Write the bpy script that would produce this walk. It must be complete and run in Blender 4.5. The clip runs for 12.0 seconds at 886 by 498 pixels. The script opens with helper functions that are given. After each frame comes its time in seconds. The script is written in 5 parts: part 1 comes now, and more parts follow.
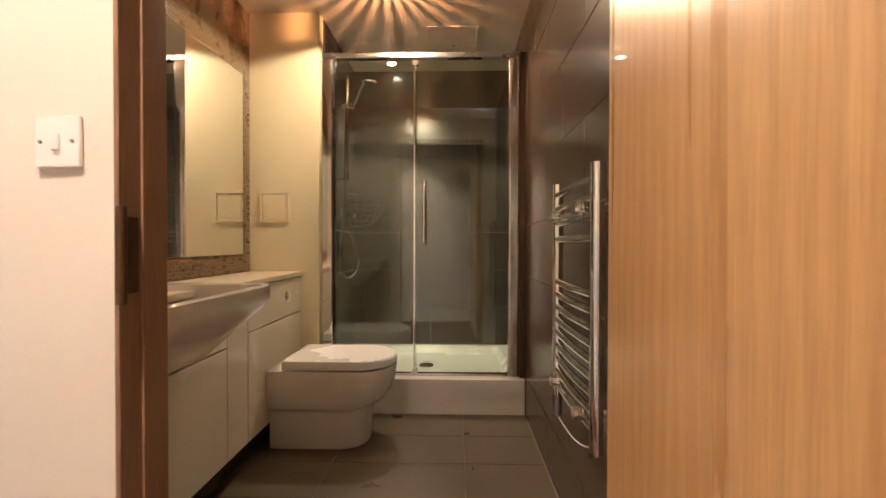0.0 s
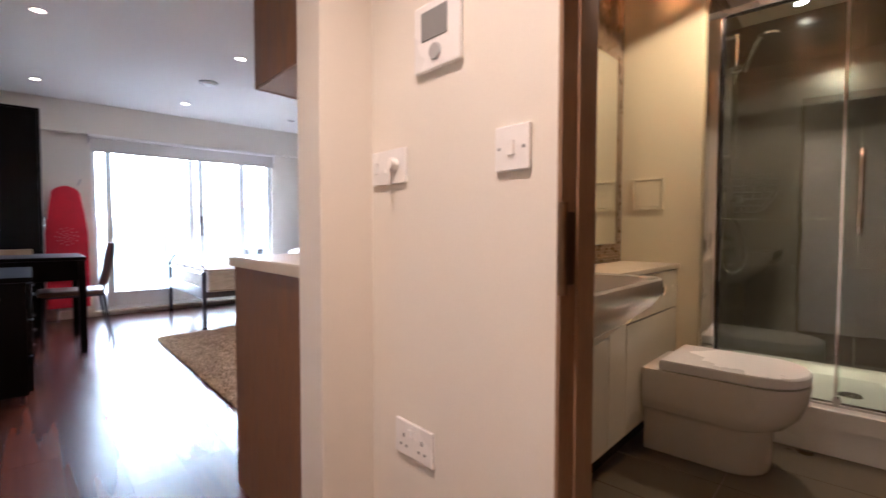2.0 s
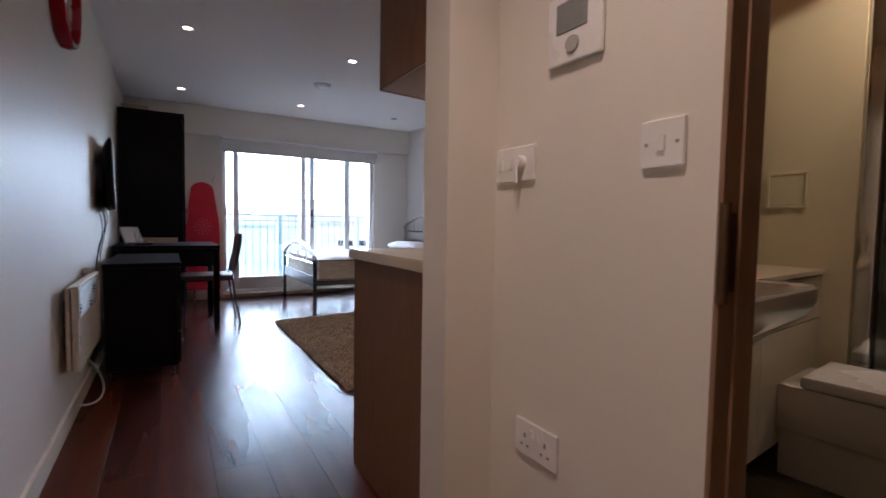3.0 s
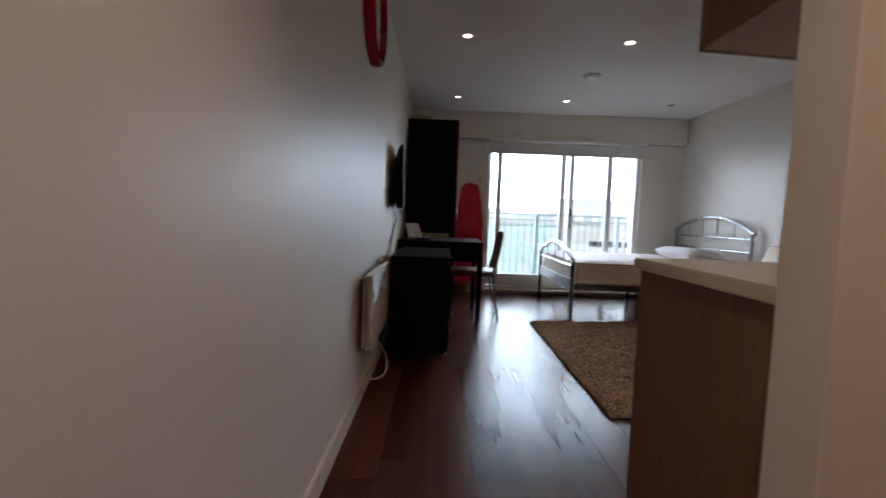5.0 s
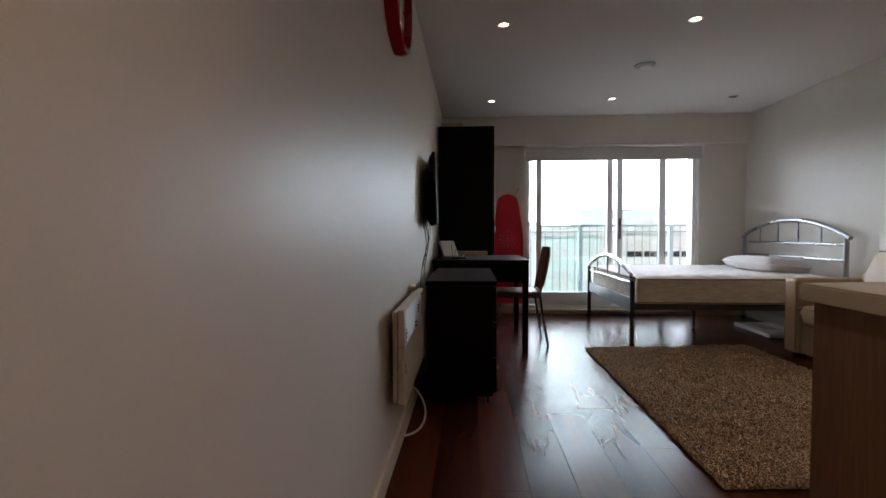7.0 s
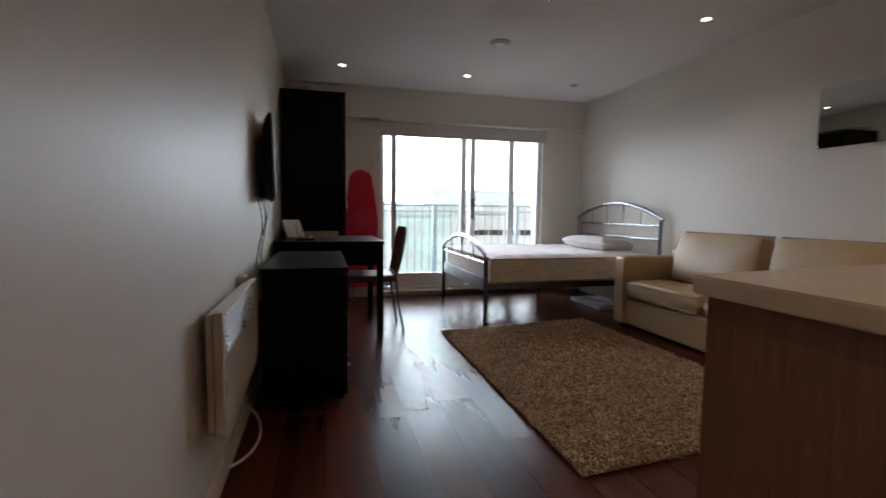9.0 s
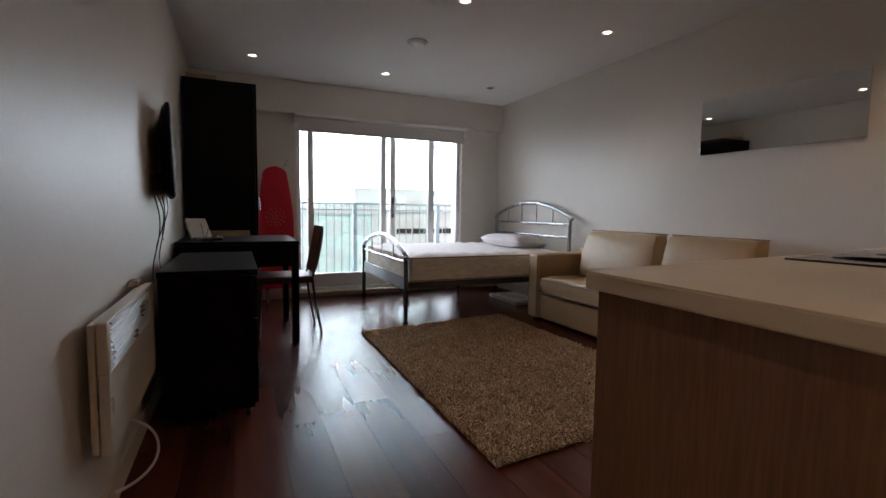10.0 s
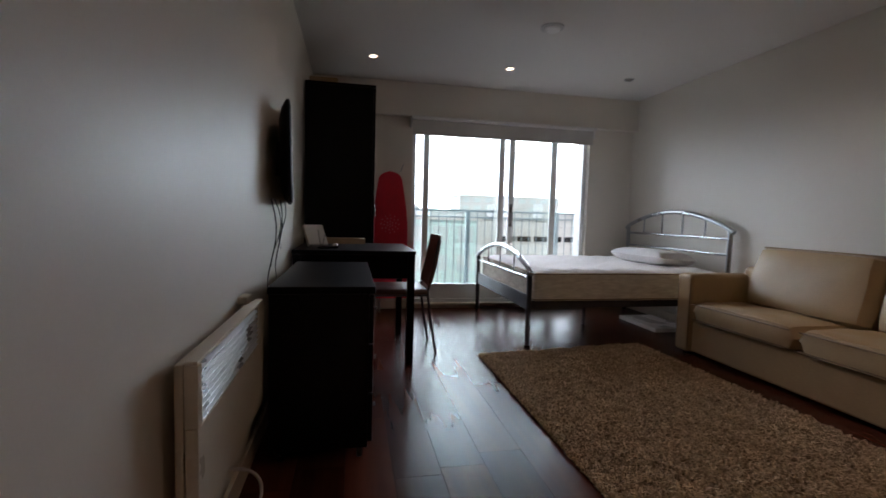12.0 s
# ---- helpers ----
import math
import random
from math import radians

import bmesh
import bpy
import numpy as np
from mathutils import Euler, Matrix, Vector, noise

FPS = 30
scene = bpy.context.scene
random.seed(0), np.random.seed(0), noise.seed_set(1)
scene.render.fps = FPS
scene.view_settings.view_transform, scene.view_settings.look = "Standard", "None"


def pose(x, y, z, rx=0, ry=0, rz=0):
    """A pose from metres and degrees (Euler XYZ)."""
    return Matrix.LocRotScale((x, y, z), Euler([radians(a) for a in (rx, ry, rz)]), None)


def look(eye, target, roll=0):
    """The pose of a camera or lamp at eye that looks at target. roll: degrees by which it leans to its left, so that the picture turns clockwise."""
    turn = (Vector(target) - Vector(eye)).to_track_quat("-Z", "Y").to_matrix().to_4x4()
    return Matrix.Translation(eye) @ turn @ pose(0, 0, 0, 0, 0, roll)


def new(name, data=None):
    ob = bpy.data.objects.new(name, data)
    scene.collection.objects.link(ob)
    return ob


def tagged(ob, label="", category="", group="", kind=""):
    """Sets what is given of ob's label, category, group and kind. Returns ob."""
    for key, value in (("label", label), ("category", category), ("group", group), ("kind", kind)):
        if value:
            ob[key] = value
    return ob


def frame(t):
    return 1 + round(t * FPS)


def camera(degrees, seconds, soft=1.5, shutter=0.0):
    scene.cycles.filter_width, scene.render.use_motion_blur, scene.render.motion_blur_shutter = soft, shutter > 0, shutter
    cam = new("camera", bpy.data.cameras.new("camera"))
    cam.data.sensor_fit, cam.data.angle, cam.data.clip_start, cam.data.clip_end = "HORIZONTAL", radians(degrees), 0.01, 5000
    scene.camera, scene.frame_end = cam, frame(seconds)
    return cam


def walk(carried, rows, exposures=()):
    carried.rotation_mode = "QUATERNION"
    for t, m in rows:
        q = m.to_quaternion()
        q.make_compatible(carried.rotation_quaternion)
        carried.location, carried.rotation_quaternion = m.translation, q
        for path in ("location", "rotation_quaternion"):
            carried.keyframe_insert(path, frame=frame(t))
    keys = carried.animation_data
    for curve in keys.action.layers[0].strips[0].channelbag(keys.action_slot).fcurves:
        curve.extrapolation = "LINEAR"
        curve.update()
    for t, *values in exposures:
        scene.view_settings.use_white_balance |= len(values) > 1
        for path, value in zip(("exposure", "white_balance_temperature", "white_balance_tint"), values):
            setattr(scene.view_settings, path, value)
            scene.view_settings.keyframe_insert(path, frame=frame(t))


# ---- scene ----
cam = camera(87.6, 12.0, soft=1.5, shutter=0.4)
PATH = [
    (0, (0.201, 0.334, 0.99), (-0.055, 2.318, 0.968), 0.1),
    (0.5, (0.164, 0.339, 0.992), (-0.23, 2.299, 0.968), -0.5),
    (1, (0.112, 0.355, 0.997), (-0.65, 2.204, 0.947), -0.9),
    (1.5, (0.08, 0.363, 0.998), (-1.116, 1.965, 0.945), -0.2),
    (2, (0.04, 0.329, 1.001), (-1.451, 1.66, 0.922), 0.1),
    (2.5, (0.005, 0.295, 1.005), (-1.626, 1.449, 0.924), 0.7),
    (4.5, (-0.179, 0.188, 1.012), (-2.133, 0.587, 0.855), 1.4),
    (5, (-0.3, 0.238, 1.012), (-2.295, 0.256, 0.875), 2.2),
    (5.5, (-0.376, 0.262, 1.013), (-2.357, 0.061, 0.827), 0.3),
    (6, (-0.498, 0.236, 1.014), (-2.477, -0.002, 0.849), 0.4),
    (6.5, (-0.644, 0.18, 1.013), (-2.632, -0.006, 0.905), -0.0),
    (8.5, (-1.094, 0.172, 1.016), (-3.075, 0.41, 0.884), 0.3),
    (9, (-1.116, 0.21, 1.016), (-3.046, 0.71, 0.856), 0.6),
    (9.5, (-1.11, 0.235, 1.018), (-2.97, 0.954, 0.86), 0.8),
    (10, (-1.106, 0.244, 1.019), (-2.927, 1.055, 0.857), 0.8),
    (10.5, (-1.161, 0.223, 1.023), (-3.001, 0.994, 0.883), 1.0),
    (11, (-1.282, 0.199, 1.029), (-3.147, 0.91, 0.896), 0.7),
    (11.5, (-1.451, 0.227, 1.036), (-3.368, 0.788, 0.941), 0.8),
    (12, (-1.578, 0.229, 1.028), (-3.534, 0.619, 0.887), 1.6),
]
EXPOSURES = [(0.0, 1.45, 5850, 19), (1.0, 1.4, 5700, 22), (1.6, 1.35, 5600, 23), (2.0, 0.98, 5450, 25), (2.5, 0.05, 5450, 26), (4.5, -0.75, 5700, 23), (5.5, -0.95, 6200, 22),
             (6.5, -0.98, 6300, 22), (8.5, -0.97, 6300, 23), (10.5, -1.12, 6300, 23), (12.0, -1.36, 6200, 22)]
walk(cam, [(t, look(eye, target, roll)) for t, eye, target, roll in PATH], EXPOSURES)

# ---- world and large lights ----
world = bpy.data.worlds.new("world")
scene.world = world
world.use_nodes = True
wn = world.node_tree
sky = wn.nodes.new("ShaderNodeTexSky")
sky.sky_type, sky.sun_disc = "NISHITA", False
sky.sun_elevation, sky.sun_rotation, sky.dust_density = radians(40), radians(90), 4.0
wn.links.new(sky.outputs[0], wn.nodes["Background"].inputs[0])
wn.nodes["Background"].inputs[1].default_value = 0.15


def lamp(name, kind, energy, color, m, size=0.1, size_y=None, spot=None):
    data = bpy.data.lights.new(name, kind)
    data.energy, data.color = energy, color
    if kind == "AREA":
        data.shape = "RECTANGLE" if size_y else "DISK"
        data.size = size
        if size_y:
            data.size_y = size_y
    elif kind == "SUN":
        data.angle = radians(size)
    else:
        data.shadow_soft_size = size
    if spot:
        data.spot_size, data.spot_blend = radians(spot), 0.7
    ob = new(name, data)
    ob.matrix_basis = m
    return ob


WARM = (1.0, 0.75, 0.50)
lamp("sun", "SUN", 5.0, (1.0, 0.96, 0.9), look((30, -6, 25.5), (0, 0, 0)), size=8)

# ---- materials ----


def shade(name, color, rough=0.5, metal=0.0, vary=0.08, fine=60.0, coarse=3.0, bump=0.1, bump_scale=None, stretch=(1, 1, 1), second=None, coat=0.0, piece=0.0, rough_vary=0.08, sheen=0.0, island=0.0, spec=0.5):
    """A principled material with colour and roughness that vary at two scales, and fine relief."""
    m = bpy.data.materials.new(name)
    m.use_nodes = True
    nt = m.node_tree
    b = nt.nodes["Principled BSDF"]
    tc = nt.nodes.new("ShaderNodeTexCoord")
    mp = nt.nodes.new("ShaderNodeMapping")
    mp.inputs["Scale"].default_value = stretch
    vec = tc.outputs["Object"]
    if piece:
        oi = nt.nodes.new("ShaderNodeObjectInfo")
        mul = nt.nodes.new("ShaderNodeMath")
        mul.operation = "MULTIPLY"
        mul.inputs[1].default_value = 37.0
        nt.links.new(oi.outputs["Random"], mul.inputs[0])
        add = nt.nodes.new("ShaderNodeVectorMath")
        add.operation = "ADD"
        nt.links.new(vec, add.inputs[0])
        nt.links.new(mul.outputs[0], add.inputs[1])
        vec = add.outputs[0]
    nt.links.new(vec, mp.inputs["Vector"])
    n1 = nt.nodes.new("ShaderNodeTexNoise")
    n1.inputs["Scale"].default_value, n1.inputs["Detail"].default_value = fine, 5
    n2 = nt.nodes.new("ShaderNodeTexNoise")
    n2.inputs["Scale"].default_value, n2.inputs["Detail"].default_value = coarse, 4
    for n in (n1, n2):
        nt.links.new(mp.outputs[0], n.inputs["Vector"])
    mixf = nt.nodes.new("ShaderNodeMath")
    mixf.operation = "ADD"
    nt.links.new(n1.outputs["Fac"], mixf.inputs[0])
    nt.links.new(n2.outputs["Fac"], mixf.inputs[1])
    last = mixf.outputs[0]
    if piece:
        off = nt.nodes.new("ShaderNodeMath")
        off.operation = "MULTIPLY_ADD"
        off.inputs[1].default_value = piece
        nt.links.new(oi.outputs["Random"], off.inputs[0])
        nt.links.new(last, off.inputs[2])
        last = off.outputs[0]
    if island:
        geo = nt.nodes.new("ShaderNodeNewGeometry")
        off = nt.nodes.new("ShaderNodeMath")
        off.operation = "MULTIPLY_ADD"
        off.inputs[1].default_value = island
        nt.links.new(geo.outputs["Random Per Island"], off.inputs[0])
        nt.links.new(last, off.inputs[2])
        last = off.outputs[0]
    rng = nt.nodes.new("ShaderNodeMapRange")
    rng.inputs["From Min"].default_value, rng.inputs["From Max"].default_value = 0.65, 1.35 + piece + island
    nt.links.new(last, rng.inputs["Value"])
    mix = nt.nodes.new("ShaderNodeMix")
    mix.data_type = "RGBA"
    lo = second if second else tuple(c * (1 - vary) for c in color)
    hi = color if second else tuple(min(1, c * (1 + vary)) for c in color)
    mix.inputs["A"].default_value, mix.inputs["B"].default_value = (*lo, 1), (*hi, 1)
    nt.links.new(rng.outputs[0], mix.inputs["Factor"])
    nt.links.new(mix.outputs["Result"], b.inputs["Base Color"])
    rr = nt.nodes.new("ShaderNodeMapRange")
    rr.inputs["From Min"].default_value, rr.inputs["From Max"].default_value = 0.3, 0.7
    rr.inputs["To Min"].default_value, rr.inputs["To Max"].default_value = max(0.02, rough - rough_vary), min(1, rough + rough_vary)
    nt.links.new(n2.outputs["Fac"], rr.inputs["Value"])
    nt.links.new(rr.outputs[0], b.inputs["Roughness"])
    b.inputs["Metallic"].default_value, b.inputs["Coat Weight"].default_value = metal, coat
    b.inputs["Sheen Weight"].default_value = sheen
    b.inputs["Specular IOR Level"].default_value = spec
    if bump:
        bp = nt.nodes.new("ShaderNodeBump")
        bp.inputs["Strength"].default_value, bp.inputs["Distance"].default_value = bump, 0.002
        src = n1
        if bump_scale:
            src = nt.nodes.new("ShaderNodeTexNoise")
            src.inputs["Scale"].default_value, src.inputs["Detail"].default_value = bump_scale, 3
            nt.links.new(vec, src.inputs["Vector"])
        nt.links.new(src.outputs["Fac"], bp.inputs["Height"])
        nt.links.new(bp.outputs[0], b.inputs["Normal"])
    return m


def glow(name, color, strength):
    m = bpy.data.materials.new(name)
    m.use_nodes = True
    b = m.node_tree.nodes["Principled BSDF"]
    b.inputs["Base Color"].default_value = (*color, 1)
    b.inputs["Emission Color"].default_value, b.inputs["Emission Strength"].default_value = (*color, 1), strength
    return m


def glass(name, color=(0.95, 0.985, 0.97), gloss=0.06):
    """Thin flat glass: clear through, with a sharp reflection on top."""
    m = bpy.data.materials.new(name)
    m.use_nodes = True
    nt = m.node_tree
    clear, shine, both = (nt.nodes.new(k) for k in ("ShaderNodeBsdfTransparent", "ShaderNodeBsdfGlossy", "ShaderNodeMixShader"))
    clear.inputs["Color"].default_value = (*color, 1)
    shine.inputs["Color"].default_value, shine.inputs["Roughness"].default_value = (1, 1, 1, 1), 0.0
    both.inputs[0].default_value = gloss
    nt.links.new(clear.outputs[0], both.inputs[1])
    nt.links.new(shine.outputs[0], both.inputs[2])
    nt.links.new(both.outputs[0], nt.nodes["Material Output"].inputs["Surface"])
    return m


PAINT = shade("wall_paint", (0.75, 0.70, 0.62), 0.46, vary=0.02, fine=220, coarse=1.2, bump=0.12, rough_vary=0.05)
CEIL = shade("ceiling_paint", (0.75, 0.72, 0.69), 0.75, vary=0.02, fine=200, coarse=1.0, bump=0.08)
TRIM = shade("trim_paint", (0.76, 0.68, 0.56), 0.38, vary=0.04, fine=90, coarse=4, bump=0.05)
WHITE = shade("white_plastic", (0.82, 0.80, 0.78), 0.30, vary=0.02, bump=0.02)
UPVC = shade("white_upvc", (0.78, 0.79, 0.79), 0.30, vary=0.02, bump=0.02)
GREYPL = shade("grey_plastic", (0.25, 0.25, 0.25), 0.35, vary=0.05, bump=0.02)
DARKPL = shade("dark_plastic", (0.012, 0.012, 0.014), 0.25, vary=0.1, bump=0.02)
OAKDOOR = shade("oak_veneer_door", (0.49, 0.285, 0.115), 0.32, fine=44, coarse=3.5, stretch=(6.0, 6.0, 0.24), second=(0.335, 0.165, 0.055), bump=0.06, coat=0.25)
OAKFRAME = shade("oak_door_frame", (0.33, 0.20, 0.12), 0.40, fine=30, coarse=6, stretch=(6, 6, 0.4), second=(0.21, 0.12, 0.065), bump=0.05)
OAKPANEL = shade("oak_kitchen_panel", (0.25, 0.125, 0.06), 0.5, fine=24, coarse=6, stretch=(7, 7, 0.35), second=(0.14, 0.066, 0.032), bump=0.05)
PLANK = shade("merbau_plank", (0.125, 0.031, 0.015), 0.27, fine=5, coarse=1.6, stretch=(0.3, 4, 4), second=(0.034, 0.010, 0.0058), bump=0.0, piece=0.75, rough_vary=0.0, spec=0.15)
SUBFLOOR = shade("dark_joint", (0.02, 0.012, 0.008), 0.8, bump=0)
BLACKWOOD = shade("black_stained_wood", (0.003, 0.0025, 0.0025), 0.36, fine=30, coarse=6, stretch=(0.5, 6, 6), vary=0.05, bump=0.0, rough_vary=0.0, spec=0.17)
UNDERSIDE = shade("tan_laminate", (0.42, 0.31, 0.23), 0.45, vary=0.05, bump=0.02)
WORKTOP = shade("cream_stone_worktop", (0.62, 0.53, 0.39), 0.36, vary=0.02, fine=300, coarse=6, bump=0.02)
BLACKGLASS = shade("black_glass", (0.008, 0.008, 0.009), 0.06, vary=0.1, bump=0)
SCREEN = shade("matt_black_screen", (0.006, 0.006, 0.007), 0.5, vary=0.1, bump=0, spec=0.12)
CHROME = shade("chrome", (0.80, 0.79, 0.77), 0.08, metal=1.0, vary=0.03, bump=0.0, rough_vary=0.03)
STEEL = shade("brushed_steel", (0.42, 0.42, 0.43), 0.28, metal=1.0, vary=0.05, fine=120, bump=0.03)
GUNMETAL = shade("dark_steel", (0.10, 0.10, 0.11), 0.35, metal=0.8, vary=0.08, bump=0.02)
BRASS = shade("aged_brass", (0.16, 0.10, 0.06), 0.35, metal=1.0, vary=0.2, bump=0.04)
LEATHER = shade("cream_leather", (0.46, 0.315, 0.165), 0.44, vary=0.10, fine=160, coarse=5, bump=0.25, bump_scale=90)
PIPING = shade("leather_piping", (0.27, 0.18, 0.10), 0.5, vary=0.1, bump=0.1)
TANSEAT = shade("tan_leather_seat", (0.17, 0.09, 0.058), 0.40, vary=0.12, fine=120, coarse=8, bump=0.15)
TICKING = shade("white_mattress_ticking", (0.90, 0.87, 0.85), 0.85, vary=0.05, fine=120, coarse=12, bump=0.25, bump_scale=35)
TICKSIDE = shade("cream_mattress_border", (0.80, 0.72, 0.60), 0.85, fine=26, coarse=14, stretch=(1, 0.5, 2.5), second=(0.56, 0.47, 0.37), bump=0.6, bump_scale=30)
COTTON = shade("white_cotton", (0.82, 0.79, 0.78), 0.9, vary=0.05, fine=30, coarse=6, bump=0.4, bump_scale=14)
RUGPILE = shade("rug_pile", (0.86, 0.66, 0.44), 0.95, fine=45, coarse=9, second=(0.21, 0.135, 0.075), bump=0.0, island=0.8)
RUGDARK = shade("rug_backing", (0.10, 0.07, 0.05), 0.95, bump=0.2)
RED = shade("red_cover", (0.62, 0.012, 0.035), 0.55, vary=0.12, fine=80, coarse=8, bump=0.15)
REDPL = shade("red_plastic", (0.42, 0.008, 0.02), 0.25, vary=0.06, bump=0.01)
SILVERPRINT = shade("silver_print", (0.72, 0.16, 0.19), 0.5, vary=0.1, bump=0)
CARD = shade("cardboard", (0.50, 0.36, 0.22), 0.8, vary=0.1, bump=0.1)
BLIND = shade("blind_fabric", (0.62, 0.59, 0.56), 0.85, vary=0.05, fine=300, coarse=2, bump=0.15)
HEATERW = shade("cream_enamel", (0.70, 0.62, 0.50), 0.35, vary=0.04, fine=60, coarse=5, bump=0.02)
ALU = shade("aluminium_grille", (0.88, 0.90, 0.93), 0.32, metal=0.6, vary=0.04, bump=0.0)
CERAMIC = shade("white_ceramic", (0.72, 0.67, 0.60), 0.10, vary=0.02, fine=20, coarse=3, bump=0.0, rough_vary=0.04, coat=0.4)
ACRYLIC = shade("white_acrylic", (0.74, 0.72, 0.67), 0.22, vary=0.03, bump=0.02)
GLOSSCREAM = shade("gloss_cream_laminate", (0.66, 0.60, 0.47), 0.20, vary=0.03, fine=30, coarse=3, bump=0.01)
BATHPAINT = shade("cream_bath_paint", (0.76, 0.68, 0.47), 0.5, vary=0.03, fine=160, coarse=2, bump=0.08)
BATHCEIL = shade("bath_ceiling_paint", (0.66, 0.60, 0.50), 0.6, vary=0.03, bump=0.05)
TILEBROWN = shade("brown_porcelain", (0.066, 0.042, 0.027), 0.22, vary=0.08, fine=18, coarse=4, bump=0.0, piece=0.2, rough_vary=0.03)
TILEFLOOR = shade("taupe_floor_porcelain", (0.105, 0.082, 0.052), 0.30, vary=0.07, fine=16, coarse=3.5, bump=0.0, piece=0.2, rough_vary=0.03)
TILEDARK = shade("shower_porcelain", (0.055, 0.044, 0.036), 0.22, vary=0.08, fine=20, coarse=4, bump=0.0, piece=0.2, rough_vary=0.03)
MOSAIC = shade("mosaic_tile", (0.17, 0.115, 0.062), 0.30, vary=0.25, fine=50, coarse=9, bump=0.05, piece=0.5)
GROUT = shade("grout", (0.30, 0.26, 0.20), 0.8, vary=0.1, bump=0.1)
PALEGREY = shade("pale_grey_plastic", (0.55, 0.54, 0.53), 0.4, bump=0)
MIRROR = shade("mirror_silver", (0.86, 0.88, 0.86), 0.015, metal=1.0, vary=0.0, bump=0, rough_vary=0.0)
CLEAR = glass("clear_glass")
SHOWERGLASS = glass("shower_glass", (0.88, 0.95, 0.90), 0.07)
LAMPON = glow("lit_lamp", (1.0, 0.80, 0.55), 30.0)
LAMPOFF = shade("unlit_lamp", (0.10, 0.09, 0.08), 0.3, bump=0)
TEAL = shade("teal_cladding", (0.68, 0.88, 0.87), 0.4, vary=0.1, fine=3, coarse=0.3, bump=0)
CONCRETE = shade("pale_concrete", (0.75, 0.75, 0.74), 0.8, vary=0.12, fine=6, coarse=0.3, bump=0.1)
RAILPAINT = shade("grey_blue_rail_paint", (0.34, 0.42, 0.46), 0.4, metal=0.3, vary=0.06, bump=0.02)
GROUND = shade("ground", (0.6, 0.61, 0.6), 0.9, vary=0.2, fine=0.5, coarse=0.05, bump=0)
BALCONYFLOOR = shade("balcony_deck", (0.40, 0.38, 0.35), 0.7, vary=0.1, fine=20, coarse=2, bump=0.1)

# broad cathedral figure in the door veneer
nt = OAKDOOR.node_tree
tcn, mpn, wv, mx = (nt.nodes.new(k) for k in ("ShaderNodeTexCoord", "ShaderNodeMapping", "ShaderNodeTexWave", "ShaderNodeMix"))
mpn.inputs["Scale"].default_value = (2.2, 2.2, 0.30)
wv.inputs["Scale"].default_value, wv.inputs["Distortion"].default_value, wv.inputs["Detail"].default_value, wv.inputs["Detail Scale"].default_value = 5.0, 7.0, 3.0, 0.9
mx.data_type, mx.blend_type = "RGBA", "MULTIPLY"
ramp = nt.nodes.new("ShaderNodeMapRange")
ramp.inputs["To Min"].default_value, ramp.inputs["To Max"].default_value = 0.92, 1.04
bsdf = nt.nodes["Principled BSDF"]
base_link = bsdf.inputs["Base Color"].links[0].from_socket
nt.links.new(tcn.outputs["Object"], mpn.inputs["Vector"])
nt.links.new(mpn.outputs[0], wv.inputs["Vector"])
nt.links.new(wv.outputs["Fac"], ramp.inputs["Value"])
mx.inputs["Factor"].default_value = 1.0
nt.links.new(base_link, mx.inputs["A"])
nt.links.new(ramp.outputs[0], mx.inputs["B"])
nt.links.new(mx.outputs["Result"], bsdf.inputs["Base Color"])

# ---- builders ----


def box(bm, x0, x1, y0, y1, z0, z1, bevel=0.0, seg=2):
    """Adds a box, with rounded edges if bevel is given."""
    made = bmesh.ops.create_cube(bm, size=1)
    vs = made["verts"]
    bmesh.ops.scale(bm, vec=(abs(x1 - x0), abs(y1 - y0), abs(z1 - z0)), verts=vs)
    bmesh.ops.translate(bm, vec=((x0 + x1) / 2, (y0 + y1) / 2, (z0 + z1) / 2), verts=vs)
    if bevel:
        edges = list({e for v in vs for e in v.link_edges})
        bmesh.ops.bevel(bm, geom=edges, offset=bevel, segments=seg, affect="EDGES", profile=0.5)
    return bm


def boxed(*args, **kw):
    return box(bmesh.new(), *args, **kw)


def tube(bm, pts, r, seg=10, r2=None, closed=False):
    """Sweeps a round section along points."""
    pts = [Vector(p) for p in pts]
    rings = []
    n = len(pts)
    up = None
    for i, p in enumerate(pts):
        a, b = pts[max(0, i - 1)], pts[min(n - 1, i + 1)]
        d = (b - a).normalized()
        if up is None:
            up = Vector((0, 0, 1)) if abs(d.z) < 0.9 else Vector((1, 0, 0))
        side = d.cross(up).normalized()
        up = side.cross(d).normalized()
        rad = r if r2 is None else r + (r2 - r) * i / (n - 1)
        rings.append([bm.verts.new(p + rad * (math.cos(k * math.tau / seg) * side + math.sin(k * math.tau / seg) * up)) for k in range(seg)])
    for a, b in zip(rings, rings[1:]):
        for k in range(seg):
            bm.faces.new((a[k], a[(k + 1) % seg], b[(k + 1) % seg], b[k]))
    bm.faces.new(rings[0][::-1])
    bm.faces.new(rings[-1])
    return bm


def tubed(pts, r, **kw):
    return tube(bmesh.new(), pts, r, **kw)


def prism(bm, pts, z0, z1):
    """Extrudes a flat outline of x, y points from z0 to z1."""
    lo = [bm.verts.new((x, y, z0)) for x, y in pts]
    hi = [bm.verts.new((x, y, z1)) for x, y in pts]
    n = len(pts)
    for i in range(n):
        bm.faces.new((lo[i], lo[(i + 1) % n], hi[(i + 1) % n], hi[i]))
    bm.faces.new(lo[::-1])
    bm.faces.new(hi)
    return bm


